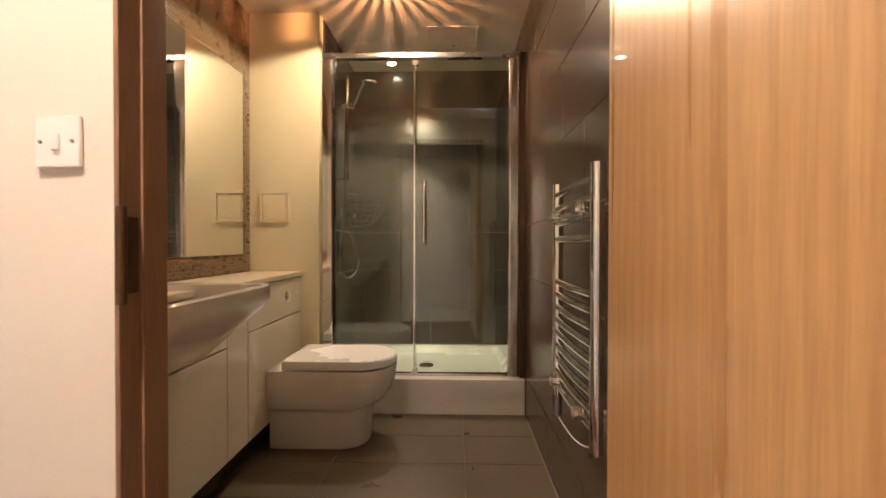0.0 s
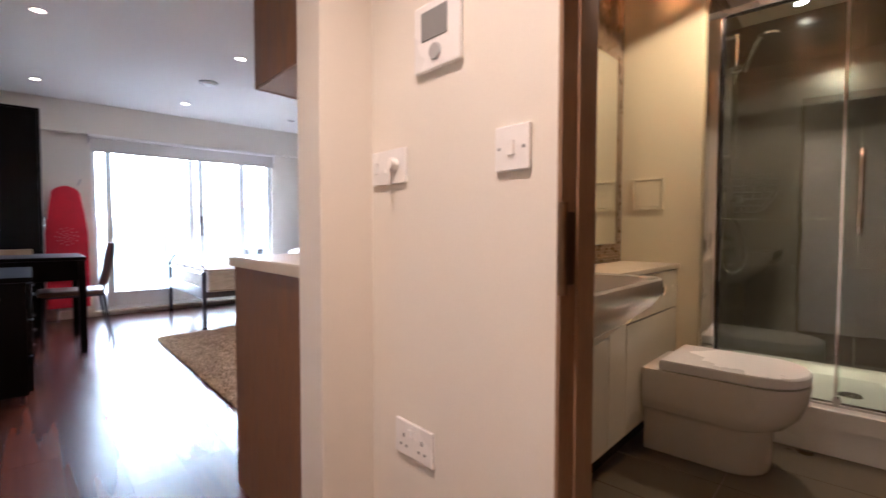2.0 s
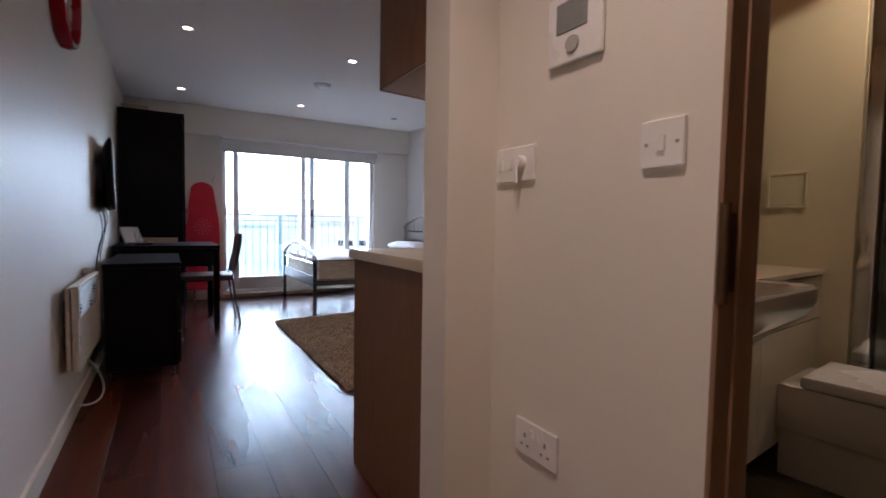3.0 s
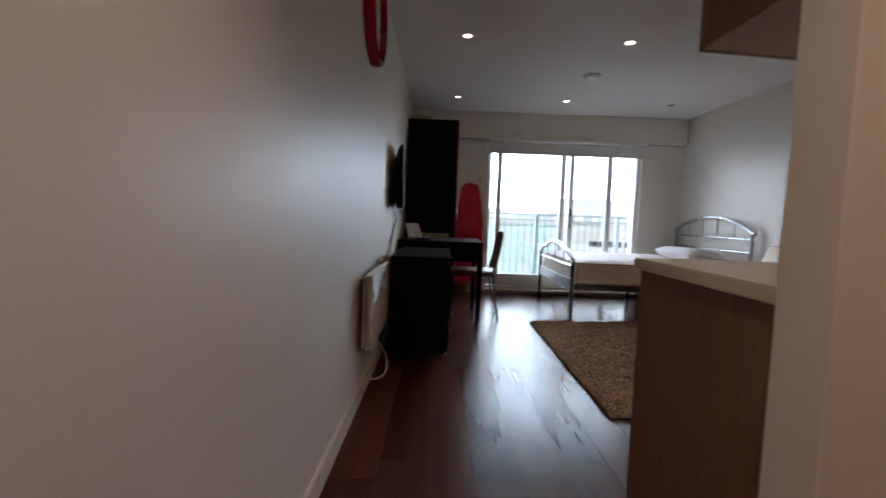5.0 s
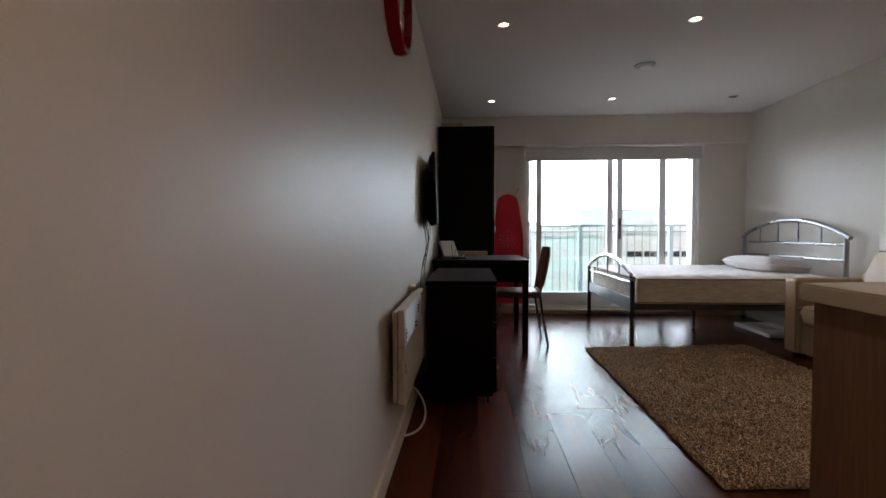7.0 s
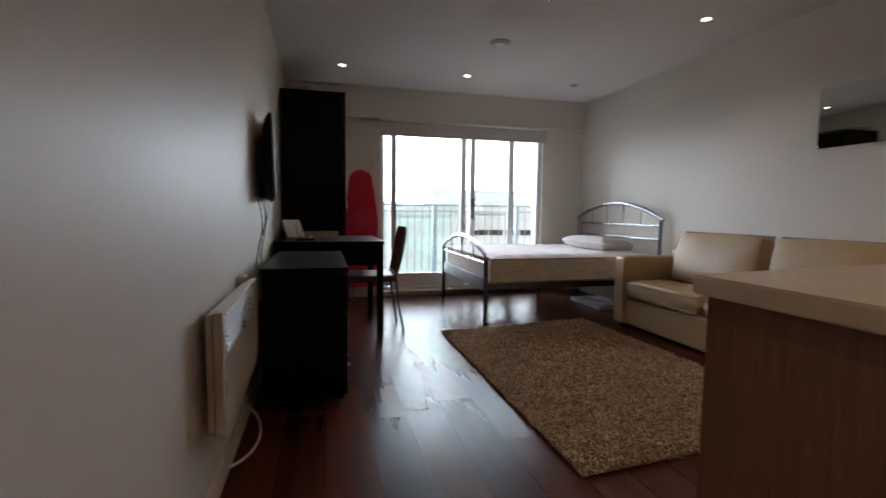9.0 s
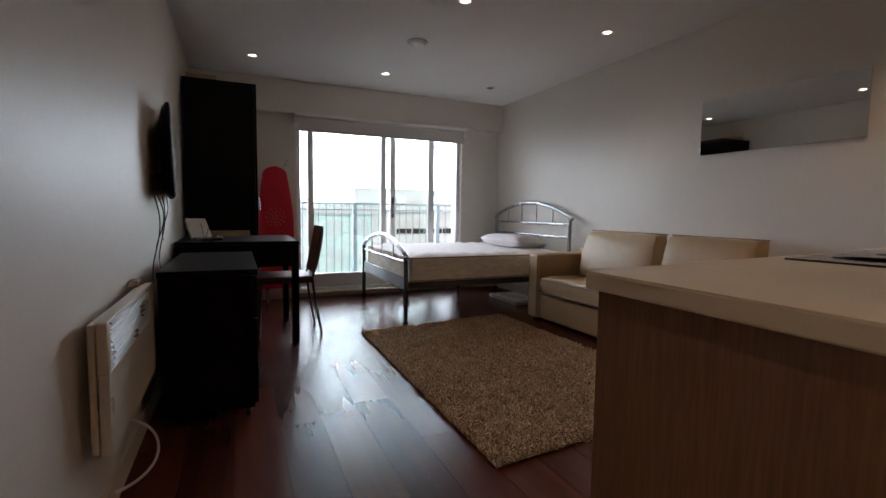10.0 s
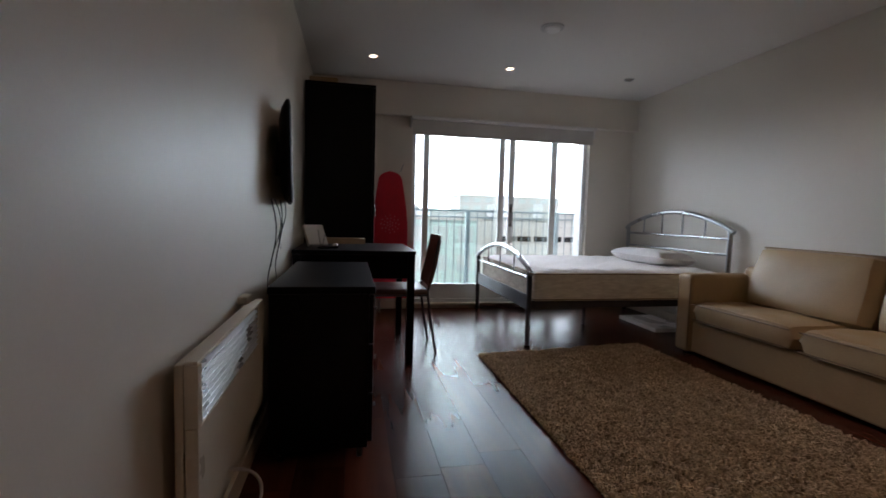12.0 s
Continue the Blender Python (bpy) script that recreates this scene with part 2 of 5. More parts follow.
def loft(bm, rings, cap=True):
    """Skins closed rings of equal length."""
    made = [[bm.verts.new(p) for p in ring] for ring in rings]
    n = len(made[0])
    for a, b in zip(made, made[1:]):
        for i in range(n):
            bm.faces.new((a[i], a[(i + 1) % n], b[(i + 1) % n], b[i]))
    if cap:
        bm.faces.new(made[0][::-1])
        bm.faces.new(made[-1])
    return bm


def lathe(bm, profile, centre, seg=24, axis="z"):
    """Turns a profile of radius, height about an axis through centre."""
    rings = []
    for r, h in profile:
        ring = []
        for k in range(seg):
            a = k * math.tau / seg
            c, s = r * math.cos(a), r * math.sin(a)
            p = {"z": (c, s, h), "y": (s, h, c), "x": (h, c, s)}[axis]
            ring.append(Vector(centre) + Vector(p))
        rings.append(ring)
    return loft(bm, rings)


def rounded_xz(a, b, r, y, n=5):
    """A rounded rectangle of half sizes a, b standing in the plane at y."""
    pts = []
    for cx, cz, a0 in ((a - r, b - r, 0), (r - a, b - r, 90), (r - a, r - b, 180), (a - r, r - b, 270)):
        for k in range(n):
            q = radians(a0 + 90 * k / (n - 1))
            pts.append((cx + r * math.cos(q), y, cz + r * math.sin(q)))
    return pts


def mesh_object(name, bm, material, smooth=True):
    bmesh.ops.recalc_face_normals(bm, faces=bm.faces)
    data = bpy.data.meshes.new(name)
    bm.to_mesh(data)
    bm.free()
    data.materials.append(material)
    if smooth:
        for p in data.polygons:
            p.use_smooth = True
        data.set_sharp_from_angle(angle=radians(38))
    ob = new(name, data)
    if smooth:
        ob.modifiers.new("weighted_normals", "WEIGHTED_NORMAL").keep_sharp = True
    return ob


def structure(name, bm, material, m=None, label=""):
    ob = mesh_object(name, bm, material)
    if m is not None:
        ob.matrix_basis = m
    return tagged(ob, label=label, kind="structure")


def thing(name, label, category, base=(0, 0, 0), m=None, group=""):
    """An empty at the base of a thing, which its parts hang under."""
    ob = new(name)
    ob.empty_display_size = 0.1
    ob.matrix_basis = (m if m is not None else Matrix()) @ Matrix.Translation(base)
    ob["base"] = base
    return tagged(ob, label, category, group)


def part(name, bm, material, parent, label="", smooth=True):
    ob = mesh_object(name, bm, material, smooth)
    ob.parent = parent
    if parent.type == "EMPTY":
        ob.matrix_parent_inverse = Matrix.Translation([-c for c in parent["base"]])
    return tagged(ob, label=label)


def piece(name, data, parent, place):
    """One of many alike pieces on shared mesh data."""
    ob = new(name, data)
    ob.parent = parent
    ob.location = place
    return ob


def arc(n, f):
    return [f(i / (n - 1)) for i in range(n)]


# the bathroom block stands at a slight angle to the living room
BATH = pose(0.333, 3.033, 0, 0, 0, 5.8)
LEFT, RIGHT, FAR, TOP, HALL = -0.17, 3.505, -6.62, 2.43, 1.02

# ---- large structure ----
bm = bmesh.new()
prism(bm, [(1.6, LEFT), (1.6, 1.1), (-1.15, 1.1), (-1.3, RIGHT), (FAR, RIGHT), (FAR, LEFT)], -0.12, -0.008)
floor = structure("floor", bm, SUBFLOOR, label="dark red hardwood plank floor with a soft sheen")
structure("wall_left", boxed(-6.95, 1.8, LEFT - 0.2, LEFT, -0.12, 2.6), PAINT, label="cream painted plaster wall")
structure("wall_right", boxed(-6.95, -1.3, RIGHT, RIGHT + 0.2, -0.12, 2.6), PAINT, label="cream painted plaster wall")
W0, W1, WS, WH = 0.87, 2.95, 0.05, 2.08
bm = bmesh.new()
box(bm, FAR - 0.3, FAR, LEFT, W0, -0.12, 2.6)
box(bm, FAR - 0.3, FAR, W1, RIGHT, -0.12, 2.6)
box(bm, FAR - 0.3, FAR, W0, W1, -0.12, WS)
box(bm, FAR - 0.3, FAR, W0, W1, WH, 2.6)
structure("wall_window", bm, PAINT, label="cream painted wall with a wide balcony door opening")
structure("bulkhead", boxed(FAR + 0.002, FAR + 0.095, LEFT + 0.002, RIGHT - 0.002, 2.082, TOP - 0.002, bevel=0.003), PAINT, label="cream painted boxed-in bulkhead over the balcony door")
D0, D1, DH = -0.432, 0.40, 2.03
bm = bmesh.new()
box(bm, -1.02, D0, HALL, HALL + 0.10, -0.12, 2.6)
box(bm, D1, 1.6, HALL, HALL + 0.10, -0.12, 2.6)
box(bm, D0, D1, HALL, HALL + 0.10, DH, 2.6)
structure("wall_hall", bm, PAINT, label="cream painted hall wall round the bathroom doorway")
structure("pier", boxed(-1.15, -1.0205, 0.868, HALL + 0.12, -0.1, 2.6, bevel=0.004), PAINT, label="cream painted wall end beside the kitchen units")
structure("wall_hall_end", boxed(1.6, 1.8, LEFT, HALL, -0.12, 2.6), PAINT, label="cream painted wall at the end of the hall")
bm = bmesh.new()
prism(bm, [(1.7, LEFT - 0.05), (1.7, HALL + 0.1), (-1.12, HALL + 0.1), (-1.42, RIGHT + 0.05), (FAR - 0.05, RIGHT + 0.05), (FAR - 0.05, LEFT - 0.05)], TOP, TOP + 0.12)
structure("ceiling", bm, CEIL, label="white painted plasterboard ceiling")
structure("baseboard_left", boxed(FAR, 1.6, LEFT, LEFT + 0.016, 0, 0.095, bevel=0.004), TRIM, label="cream painted skirting board")
structure("baseboard_right", boxed(FAR, -1.4, RIGHT - 0.016, RIGHT, 0, 0.095, bevel=0.004), TRIM, label="cream painted skirting board")
structure("baseboard_window_1", boxed(FAR, FAR + 0.016, LEFT + 0.016, W0, 0, 0.095, bevel=0.004), TRIM, label="cream painted skirting board")
structure("baseboard_window_2", boxed(FAR, FAR + 0.016, W1, RIGHT - 0.016, 0, 0.095, bevel=0.004), TRIM, label="cream painted skirting board")
structure("baseboard_hall", boxed(-1.02, D0 - 0.01, HALL - 0.016, HALL, 0, 0.095, bevel=0.004), TRIM, label="cream painted skirting board")

# bathroom shell, in its own axes
BL, BN, BD, BC, SL = -1.6, -1.86, 0.92, 2.33, -1.197
structure("wall_bath_left", boxed(BL - 0.12, BL - 0.008, BN, BD + 0.1, -0.1, 2.6), GROUT, BATH, "grouted wall behind brown mosaic tiles")
structure("wall_bath_right", boxed(0.008, 0.13, -1.93, BD + 0.1, -0.1, 2.6), GROUT, BATH, "grouted wall behind brown porcelain tiles")
structure("wall_bath_end", boxed(BL - 0.008, SL, 0.0, BD, -0.1, 2.6, bevel=0.003), BATHPAINT, BATH, "cream painted boxed wall beside the shower")
structure("wall_shower_back", boxed(SL, 0.008, BD, BD + 0.1, -0.1, 2.6), GROUT, BATH, "grouted wall at the back of the shower")
structure("ceiling_bath", boxed(BL - 0.12, 0.13, BN + 0.02, BD + 0.1, BC, BC + 0.1), BATHCEIL, BATH, "cream painted bathroom ceiling")
floor_bath = structure("floor_bath", boxed(BL - 0.1, 0.1, -1.93, BD, -0.1, -0.004), GROUT, BATH, "taupe porcelain tiled bathroom floor")

# ---- hall ----


def wall_plate(name, label, x0, x1, z0, z1, base_y=HALL):
    ob = thing(name, label, "switch" if "switch" in name else "socket", ((x0 + x1) / 2, base_y, (z0 + z1) / 2))
    part("plate", boxed(x0, x1, base_y - 0.010, base_y, z0, z1, bevel=0.004), WHITE, ob)
    return ob


def screw(ob, x, z, y=HALL - 0.010):
    part("screw", lathe(bmesh.new(), [(0.0035, -0.0015), (0.0035, 0.001)], (x, y, z), 10, "y"), STEEL, ob, "small steel screw")


sw = wall_plate("light_switch", "white plastic single rocker light switch on cream wall", -0.572, -0.488, 1.115, 1.201)
part("rocker", boxed(-0.538, -0.522, HALL - 0.015, HALL - 0.008, 1.144, 1.172, bevel=0.002), WHITE, sw)
for x in (-0.56, -0.50):
    screw(sw, x, 1.158)
fs = wall_plate("fused_switch", "white plastic double switch with a key in it on cream wall", -1.008, -0.862, 1.118, 1.205)
for x in (-0.985, -0.948):
    part("rocker", boxed(x - 0.008, x + 0.008, HALL - 0.014, HALL - 0.008, 1.148, 1.176, bevel=0.002), WHITE, fs)
part("keyswitch", lathe(bmesh.new(), [(0.016, -0.022), (0.016, 0.0)], (-0.905, HALL - 0.008, 1.165), 18, "y"), WHITE, fs, "round white key switch")
part("lever", boxed(-0.911, -0.899, HALL - 0.032, HALL - 0.026, 1.112, 1.176, bevel=0.003), WHITE, fs, "thin white lever")
so = wall_plate("double_socket", "white plastic double plug socket low on cream wall", -0.905, -0.761, 0.444, 0.530)
for cx in (-0.868, -0.798):
    part("pin_hole", boxed(cx - 0.004, cx + 0.004, HALL - 0.0105, HALL - 0.006, 0.488, 0.499), GREYPL, so)
    for dx in (-0.011, 0.011):
        part("pin_hole", boxed(cx + dx - 0.004, cx + dx + 0.004, HALL - 0.0105, HALL - 0.006, 0.466, 0.472), GREYPL, so)
for x in (-0.842, -0.824):
    part("rocker", boxed(x - 0.005, x + 0.005, HALL - 0.014, HALL - 0.008, 0.495, 0.514, bevel=0.0015), WHITE, so)
th = thing("thermostat", "white wall thermostat with dark display and round grey dial", "thermostat", (-0.745, HALL, 1.44))
part("casing", boxed(-0.822, -0.668, HALL - 0.014, HALL, 1.362, 1.513, bevel=0.006), WHITE, th)
part("display", boxed(-0.793, -0.706, HALL - 0.0165, HALL - 0.01, 1.428, 1.493, bevel=0.002), GREYPL, th, "dark grey display")
part("dial", lathe(bmesh.new(), [(0.017, -0.019), (0.019, -0.016), (0.019, -0.01)], (-0.745, HALL, 1.398), 20, "y"), shade("mid_grey_plastic", (0.42, 0.41, 0.40), 0.4), th, "round grey dial")

# door frame and open door
bm = bmesh.new()
for x0, x1 in ((D0, D0 + 0.010), (D1 - 0.006, D1)):
    box(bm, x0, x1, HALL - 0.004, HALL + 0.102, 0.0, DH - 0.03, bevel=0.003)
box(bm, D0, D1, HALL - 0.004, HALL + 0.102, DH - 0.03, DH, bevel=0.003)
box(bm, D0 + 0.009, D0 + 0.015, HALL + 0.042, HALL + 0.102, 0.0, DH - 0.03, bevel=0.003)
box(bm, D0 + 0.015, D1 - 0.008, HALL + 0.042, HALL + 0.102, DH - 0.046, DH - 0.03, bevel=0.003)
door_frame = structure("door_frame", bm, OAKFRAME, label="brown oak door lining with a rebated stop")
bm = boxed(D0 + 0.0095, D0 + 0.0125, HALL - 0.001, HALL + 0.036, 0.905, 1.035, bevel=0.0015)
part("strike_plate", bm, BRASS, door_frame, "aged dark brass strike plate")
part("lip", tubed([(D0 + 0.014, HALL - 0.004, z) for z in (0.89, 1.05)], 0.009, seg=10), BRASS, door_frame, "rounded dark brass lip")
ANGLE = 93
door = structure("door_1", boxed(-0.79, 0.0, 0.0, 0.042, 0.008, DH - 0.036, bevel=0.003), OAKDOOR, pose(0.392, HALL, 0, 0, 0, ANGLE), "open oak veneered door with straight grain")
for z in (0.25, 1.0, 1.78):
    part("hinge", tubed([(0.004, -0.004, z - 0.05), (0.004, -0.004, z + 0.05)], 0.006, seg=8), STEEL, door, "steel hinge")
for y, s in ((0.0, -1),):
    h = part("door_handle", lathe(bmesh.new(), [(0.026, -0.004), (0.026, 0.004)], (-0.73, y + s * 0.004, 1.0), 18, "y"), STEEL, door, "brushed steel lever handle")
    part("lever", tubed([(-0.73, y, 1.0), (-0.73, y + s * 0.05, 1.0), (-0.71, y + s * 0.056, 1.0), (-0.62, y + s * 0.056, 1.0)], 0.009), STEEL, h)

# ---- kitchen end ----
cab = thing("kitchen_base_unit", "oak-finished kitchen base units with a plain end panel", "cabinet", (-1.5, 1.6, 0))
bm = bmesh.new()
prism(bm, [(-1.83, 0.917), (-1.152, 0.917), (-1.152, 0.935), (-1.834, 0.935)], 0.0, 0.862)
part("end_panel", bm, OAKPANEL, cab)
KS = [0.94, 1.42, 1.98, 2.56, 2.95]
for a, b in zip(KS, KS[1:]):
    bm = bmesh.new()
    fx = lambda y: -1.82 - 0.115 * (y - 0.92)
    wx = lambda y: -1.165 - 0.108 * (y - 0.92)
    prism(bm, [(fx(a) + 0.02, a), (wx(a), a), (wx(b), b - 0.002), (fx(b) + 0.02, b - 0.002)], 0.14, 0.86)
    part("carcass", bm, OAKPANEL, cab)
    bm = bmesh.new()
    prism(bm, [(fx(a), a + 0.003), (fx(a) + 0.018, a + 0.003), (fx(b) + 0.018, b - 0.003), (fx(b), b - 0.003)], 0.15, 0.85)
    dr = part("cabinet_door", bm, OAKPANEL, cab)
    part("handle", tubed([(fx(a) - 0.02, a + 0.06, 0.80), (fx(a) - 0.03, a + 0.2, 0.80)], 0.006), STEEL, dr, "steel bar handle")
    bm = bmesh.new()
    prism(bm, [(fx(a) + 0.06, a), (fx(a) + 0.08, a), (fx(b) + 0.08, b), (fx(b) + 0.06, b)], 0.0, 0.14)
    part("plinth", bm, OAKPANEL, cab)
bm = bmesh.new()
prism(bm, [(-1.855, 0.9), (-1.152, 0.9), (-1.375, 2.97), (-2.093, 2.97)], 0.864, 0.901)
bmesh.ops.bevel(bm, geom=list(bm.edges), offset=0.004, segments=2, affect="EDGES")
wt = mesh_object("kitchen_worktop", bm, WORKTOP)
tagged(wt, "plain cream kitchen worktop with square edges", "worktop")
hob = thing("hob", "flush black glass hob set in cream worktop", "hob", (-1.65, 1.9, 0.901))
bm = bmesh.new()
prism(bm, [(-1.87, 1.60), (-1.36, 1.66), (-1.43, 2.24), (-1.94, 2.18)], 0.9015, 0.907)
part("glass_top", bm, BLACKGLASS, hob)
for x, y, r in ((-1.75, 1.78, 0.09), (-1.5, 1.82, 0.07), (-1.79, 2.05, 0.07), (-1.55, 2.08, 0.09)):
    part("ring", lathe(bmesh.new(), [(r, 0.9071), (r, 0.9078), (r - 0.004, 0.9078), (r - 0.004, 0.9071)], (x, y, 0), 32), GREYPL, hob)
up = thing("kitchen_wall_unit", "oak-finished kitchen wall cupboard with pale underside", "cabinet", (-1.34, 1.5, 1.466))
for i, (a, b) in enumerate(((0.895, 1.49), (1.492, 2.09), (2.092, 2.69))):
    fx = lambda y: -1.51 - 0.11 * (y - 0.9)
    wx = lambda y: -1.152 - 0.11 * (y - 0.9)
    bm = bmesh.new()
    prism(bm, [(fx(a), a), (wx(a), a), (wx(b), b), (fx(b), b)], 1.472, 2.30)
    part("carcass", bm, OAKPANEL, up)
    bm = bmesh.new()
    prism(bm, [(fx(a), a + 0.004), (wx(a), a + 0.004), (wx(b), b), (fx(b), b)], 1.466, 1.4715)
    part("underside", bm, UNDERSIDE, up, "tan laminate underside")
    bm = bmesh.new()
    prism(bm, [(fx(a) - 0.020, a), (fx(a) - 0.001, a), (fx(b) - 0.001, b - 0.003), (fx(b) - 0.020, b - 0.003)], 1.466, 2.30)
    part("cabinet_door", bm, OAKPANEL, up)

# ---- balcony door, blind, balcony, outdoors ----
win = structure("window_1", bmesh.new(), UPVC, label="white sliding balcony door with large panes")
FX = FAR - 0.10
bm = bmesh.new()
box(bm, FX - 0.10, FX + 0.04, W0, W0 + 0.045, WS, WH, bevel=0.004)
box(bm, FX - 0.10, FX + 0.04, W1 - 0.045, W1, WS, WH, bevel=0.004)
box(bm, FX - 0.10, FX + 0.04, W0 + 0.045, W1 - 0.045, WH - 0.05, WH, bevel=0.004)
box(bm, FX - 0.10, FX + 0.04, W0 + 0.045, W1 - 0.045, WS, WS + 0.045, bevel=0.004)
part("window_frame", bm, UPVC, win)


def sash(y0, y1, x, stile=0.085):
    z0, z1 = WS + 0.047, WH - 0.052
    bm = bmesh.new()
    box(bm, x - 0.02, x + 0.02, y0, y0 + stile, z0, z1, bevel=0.004)
    box(bm, x - 0.02, x + 0.02, y1 - stile, y1, z0, z1, bevel=0.004)
    box(bm, x - 0.02, x + 0.02, y0 + stile, y1 - stile, z0, z0 + 0.165, bevel=0.004)
    box(bm, x - 0.02, x + 0.02, y0 + stile, y1 - stile, z1 - 0.08, z1, bevel=0.004)
    sa = part("sash", bm, UPVC, win)
    gl = part("pane", boxed(x - 0.003, x + 0.003, y0 + stile - 0.008, y1 - stile + 0.008, z0 + 0.157, z1 - 0.072), CLEAR, sa)
    gl.visible_shadow = False
    return sa


sash(1.0, 1.945, FX + 0.012, 0.066)
s2 = sash(2.0, 2.58, FX + 0.012, 0.066)
part("door_handle", boxed(FX + 0.033, FX + 0.052, 2.018, 2.046, 0.96, 1.16, bevel=0.006), STEEL, s2, "slim steel pull handle")
part("handle_plate", boxed(FX + 0.0325, FX + 0.036, 2.012, 2.052, 0.93, 1.19, bevel=0.001), GREYPL, s2)
outer = part("outer_light", boxed(FX - 0.085, FX - 0.045, 2.555, 2.62, WS + 0.047, WH - 0.052, bevel=0.004), RAILPAINT, win, "grey-blue outer stile")
for y0, y1 in ((W0 + 0.047, 1.93), (1.932, 2.553), (2.622, W1 - 0.047)):
    bm = bmesh.new()
    box(bm, FX - 0.08, FX - 0.05, y0, y1, WS + 0.047, WS + 0.20, bevel=0.004)
    box(bm, FX - 0.08, FX - 0.05, y0, y1, WH - 0.13, WH - 0.052, bevel=0.004)
    part("rail", bm, UPVC, outer)
    gl = part("pane", boxed(FX - 0.068, FX - 0.062, y0, y1, WS + 0.202, WH - 0.132), CLEAR, outer)
    gl.visible_shadow = False
structure("window_sill", boxed(FAR - 0.06, FAR + 0.02, W0 + 0.002, W1 - 0.002, WS - 0.02, WS + 0.006, bevel=0.004), TRIM, label="cream painted threshold board")
bl = thing("roller_blind", "pale grey-beige roller blind drawn almost fully up", "blind", (FAR + 0.1, 1.9, 2.07))
part("cassette", boxed(FAR + 0.002, FAR + 0.140, W0 - 0.035, W1 + 0.005, 2.046, 2.0805, bevel=0.010, seg=3), WHITE, bl, "glossy white top rail")
part("roll", tubed([(FAR + 0.060, W0 - 0.02, 2.012), (FAR + 0.060, W1 - 0.012, 2.012)], 0.026, seg=14), BLIND, bl)
part("fabric", boxed(FAR + 0.092, FAR + 0.098, W0 - 0.018, W1 - 0.014, 1.908, 2.044), BLIND, bl)
part("bottom_bar", boxed(FAR + 0.086, FAR + 0.104, W0 - 0.018, W1 - 0.014, 1.888, 1.908, bevel=0.004), BLIND, bl)
for y in (W0 - 0.033, W1 - 0.004):
    part("end_bracket", boxed(FAR + 0.002, FAR + 0.11, y, y + 0.008, 1.965, 2.045, bevel=0.003), WHITE, bl, "white plastic end bracket")
part("chain", tubed([(FAR + 0.07, W0 - 0.01, 2.06), (FAR + 0.07, W0 - 0.012, 1.0)], 0.0025, seg=6), WHITE, bl, "white bead chain")

structure("balcony_floor", boxed(-8.3, FAR - 0.3, -0.4, 4.6, -0.16, -0.02), BALCONYFLOOR, label="pale concrete balcony floor")
rail = thing("balcony_railing", "grey-blue painted steel balcony railing with thin balusters", "railing", (-7.85, 2.0, -0.02))
part("top_rail", boxed(-7.875, -7.825, -0.4, 3.48, 1.10, 1.13, bevel=0.006), RAILPAINT, rail)
part("bottom_rail", boxed(-7.865, -7.835, -0.4, 3.48, 0.08, 0.105, bevel=0.004), RAILPAINT, rail)
part("mid_rail", boxed(-7.858, -7.842, -0.4, 3.40, 1.015, 1.035, bevel=0.003), RAILPAINT, rail)
for y in (0.0, 1.82, 3.14, 3.46):
    part("post", boxed(-7.88, -7.82, y - 0.03, y + 0.03, -0.02, 1.10, bevel=0.004), RAILPAINT, rail)
y = -0.35
while y < 3.4:
    if min(abs(y - p) for p in (0.0, 1.82, 3.14, 3.46)) > 0.05:
        part("baluster", tubed([(-7.85, y, 0.105), (-7.85, y, 1.10)], 0.007, seg=6), RAILPAINT, rail)
    y += 0.11
part("side_rail", boxed(-7.82, FAR - 0.3, 3.435, 3.475, 1.10, 1.13, bevel=0.005), RAILPAINT, rail)
for k in range(8):
    x = -7.75 + k * 0.11
    part("baluster", tubed([(x, 3.455, 0.0), (x, 3.455, 1.10)], 0.007, seg=6), RAILPAINT, rail)

SKYGLOW = glow("overcast_sky", (0.86, 0.94, 1.0), 25.0)
structure("backdrop", boxed(-421, -420, -430, 480, -14, 330), SKYGLOW, label="bright overcast sky beyond the balcony")
structure("ground", boxed(-900, 300, -700, 700, -14.5, -14.0), GROUND, label="pale paved ground far below the balcony")


def block(name, label, x0, x1, y0, y1, z1, wall, rows, cols, pane):
    b = thing(name, label, "building", ((x0 + x1) / 2, (y0 + y1) / 2, -14))
    part("wall", boxed(x0, x1, y0, y1, -14, z1), wall, b)
    part("roof", boxed(x0 - 0.4, x1 + 0.4, y0 - 0.4, y1 + 0.4, z1, z1 + 0.5), CONCRETE, b)
    dy, dz = (y1 - y0) / cols, (z1 + 13) / rows
    for r in range(rows):
        for c in range(cols):
            part("window", boxed(x1 + 0.02, x1 + 0.12, y0 + (c + 0.2) * dy, y0 + (c + 0.8) * dy, -13 + (r + 0.25) * dz, -13 + (r + 0.8) * dz), pane, b)
    return b


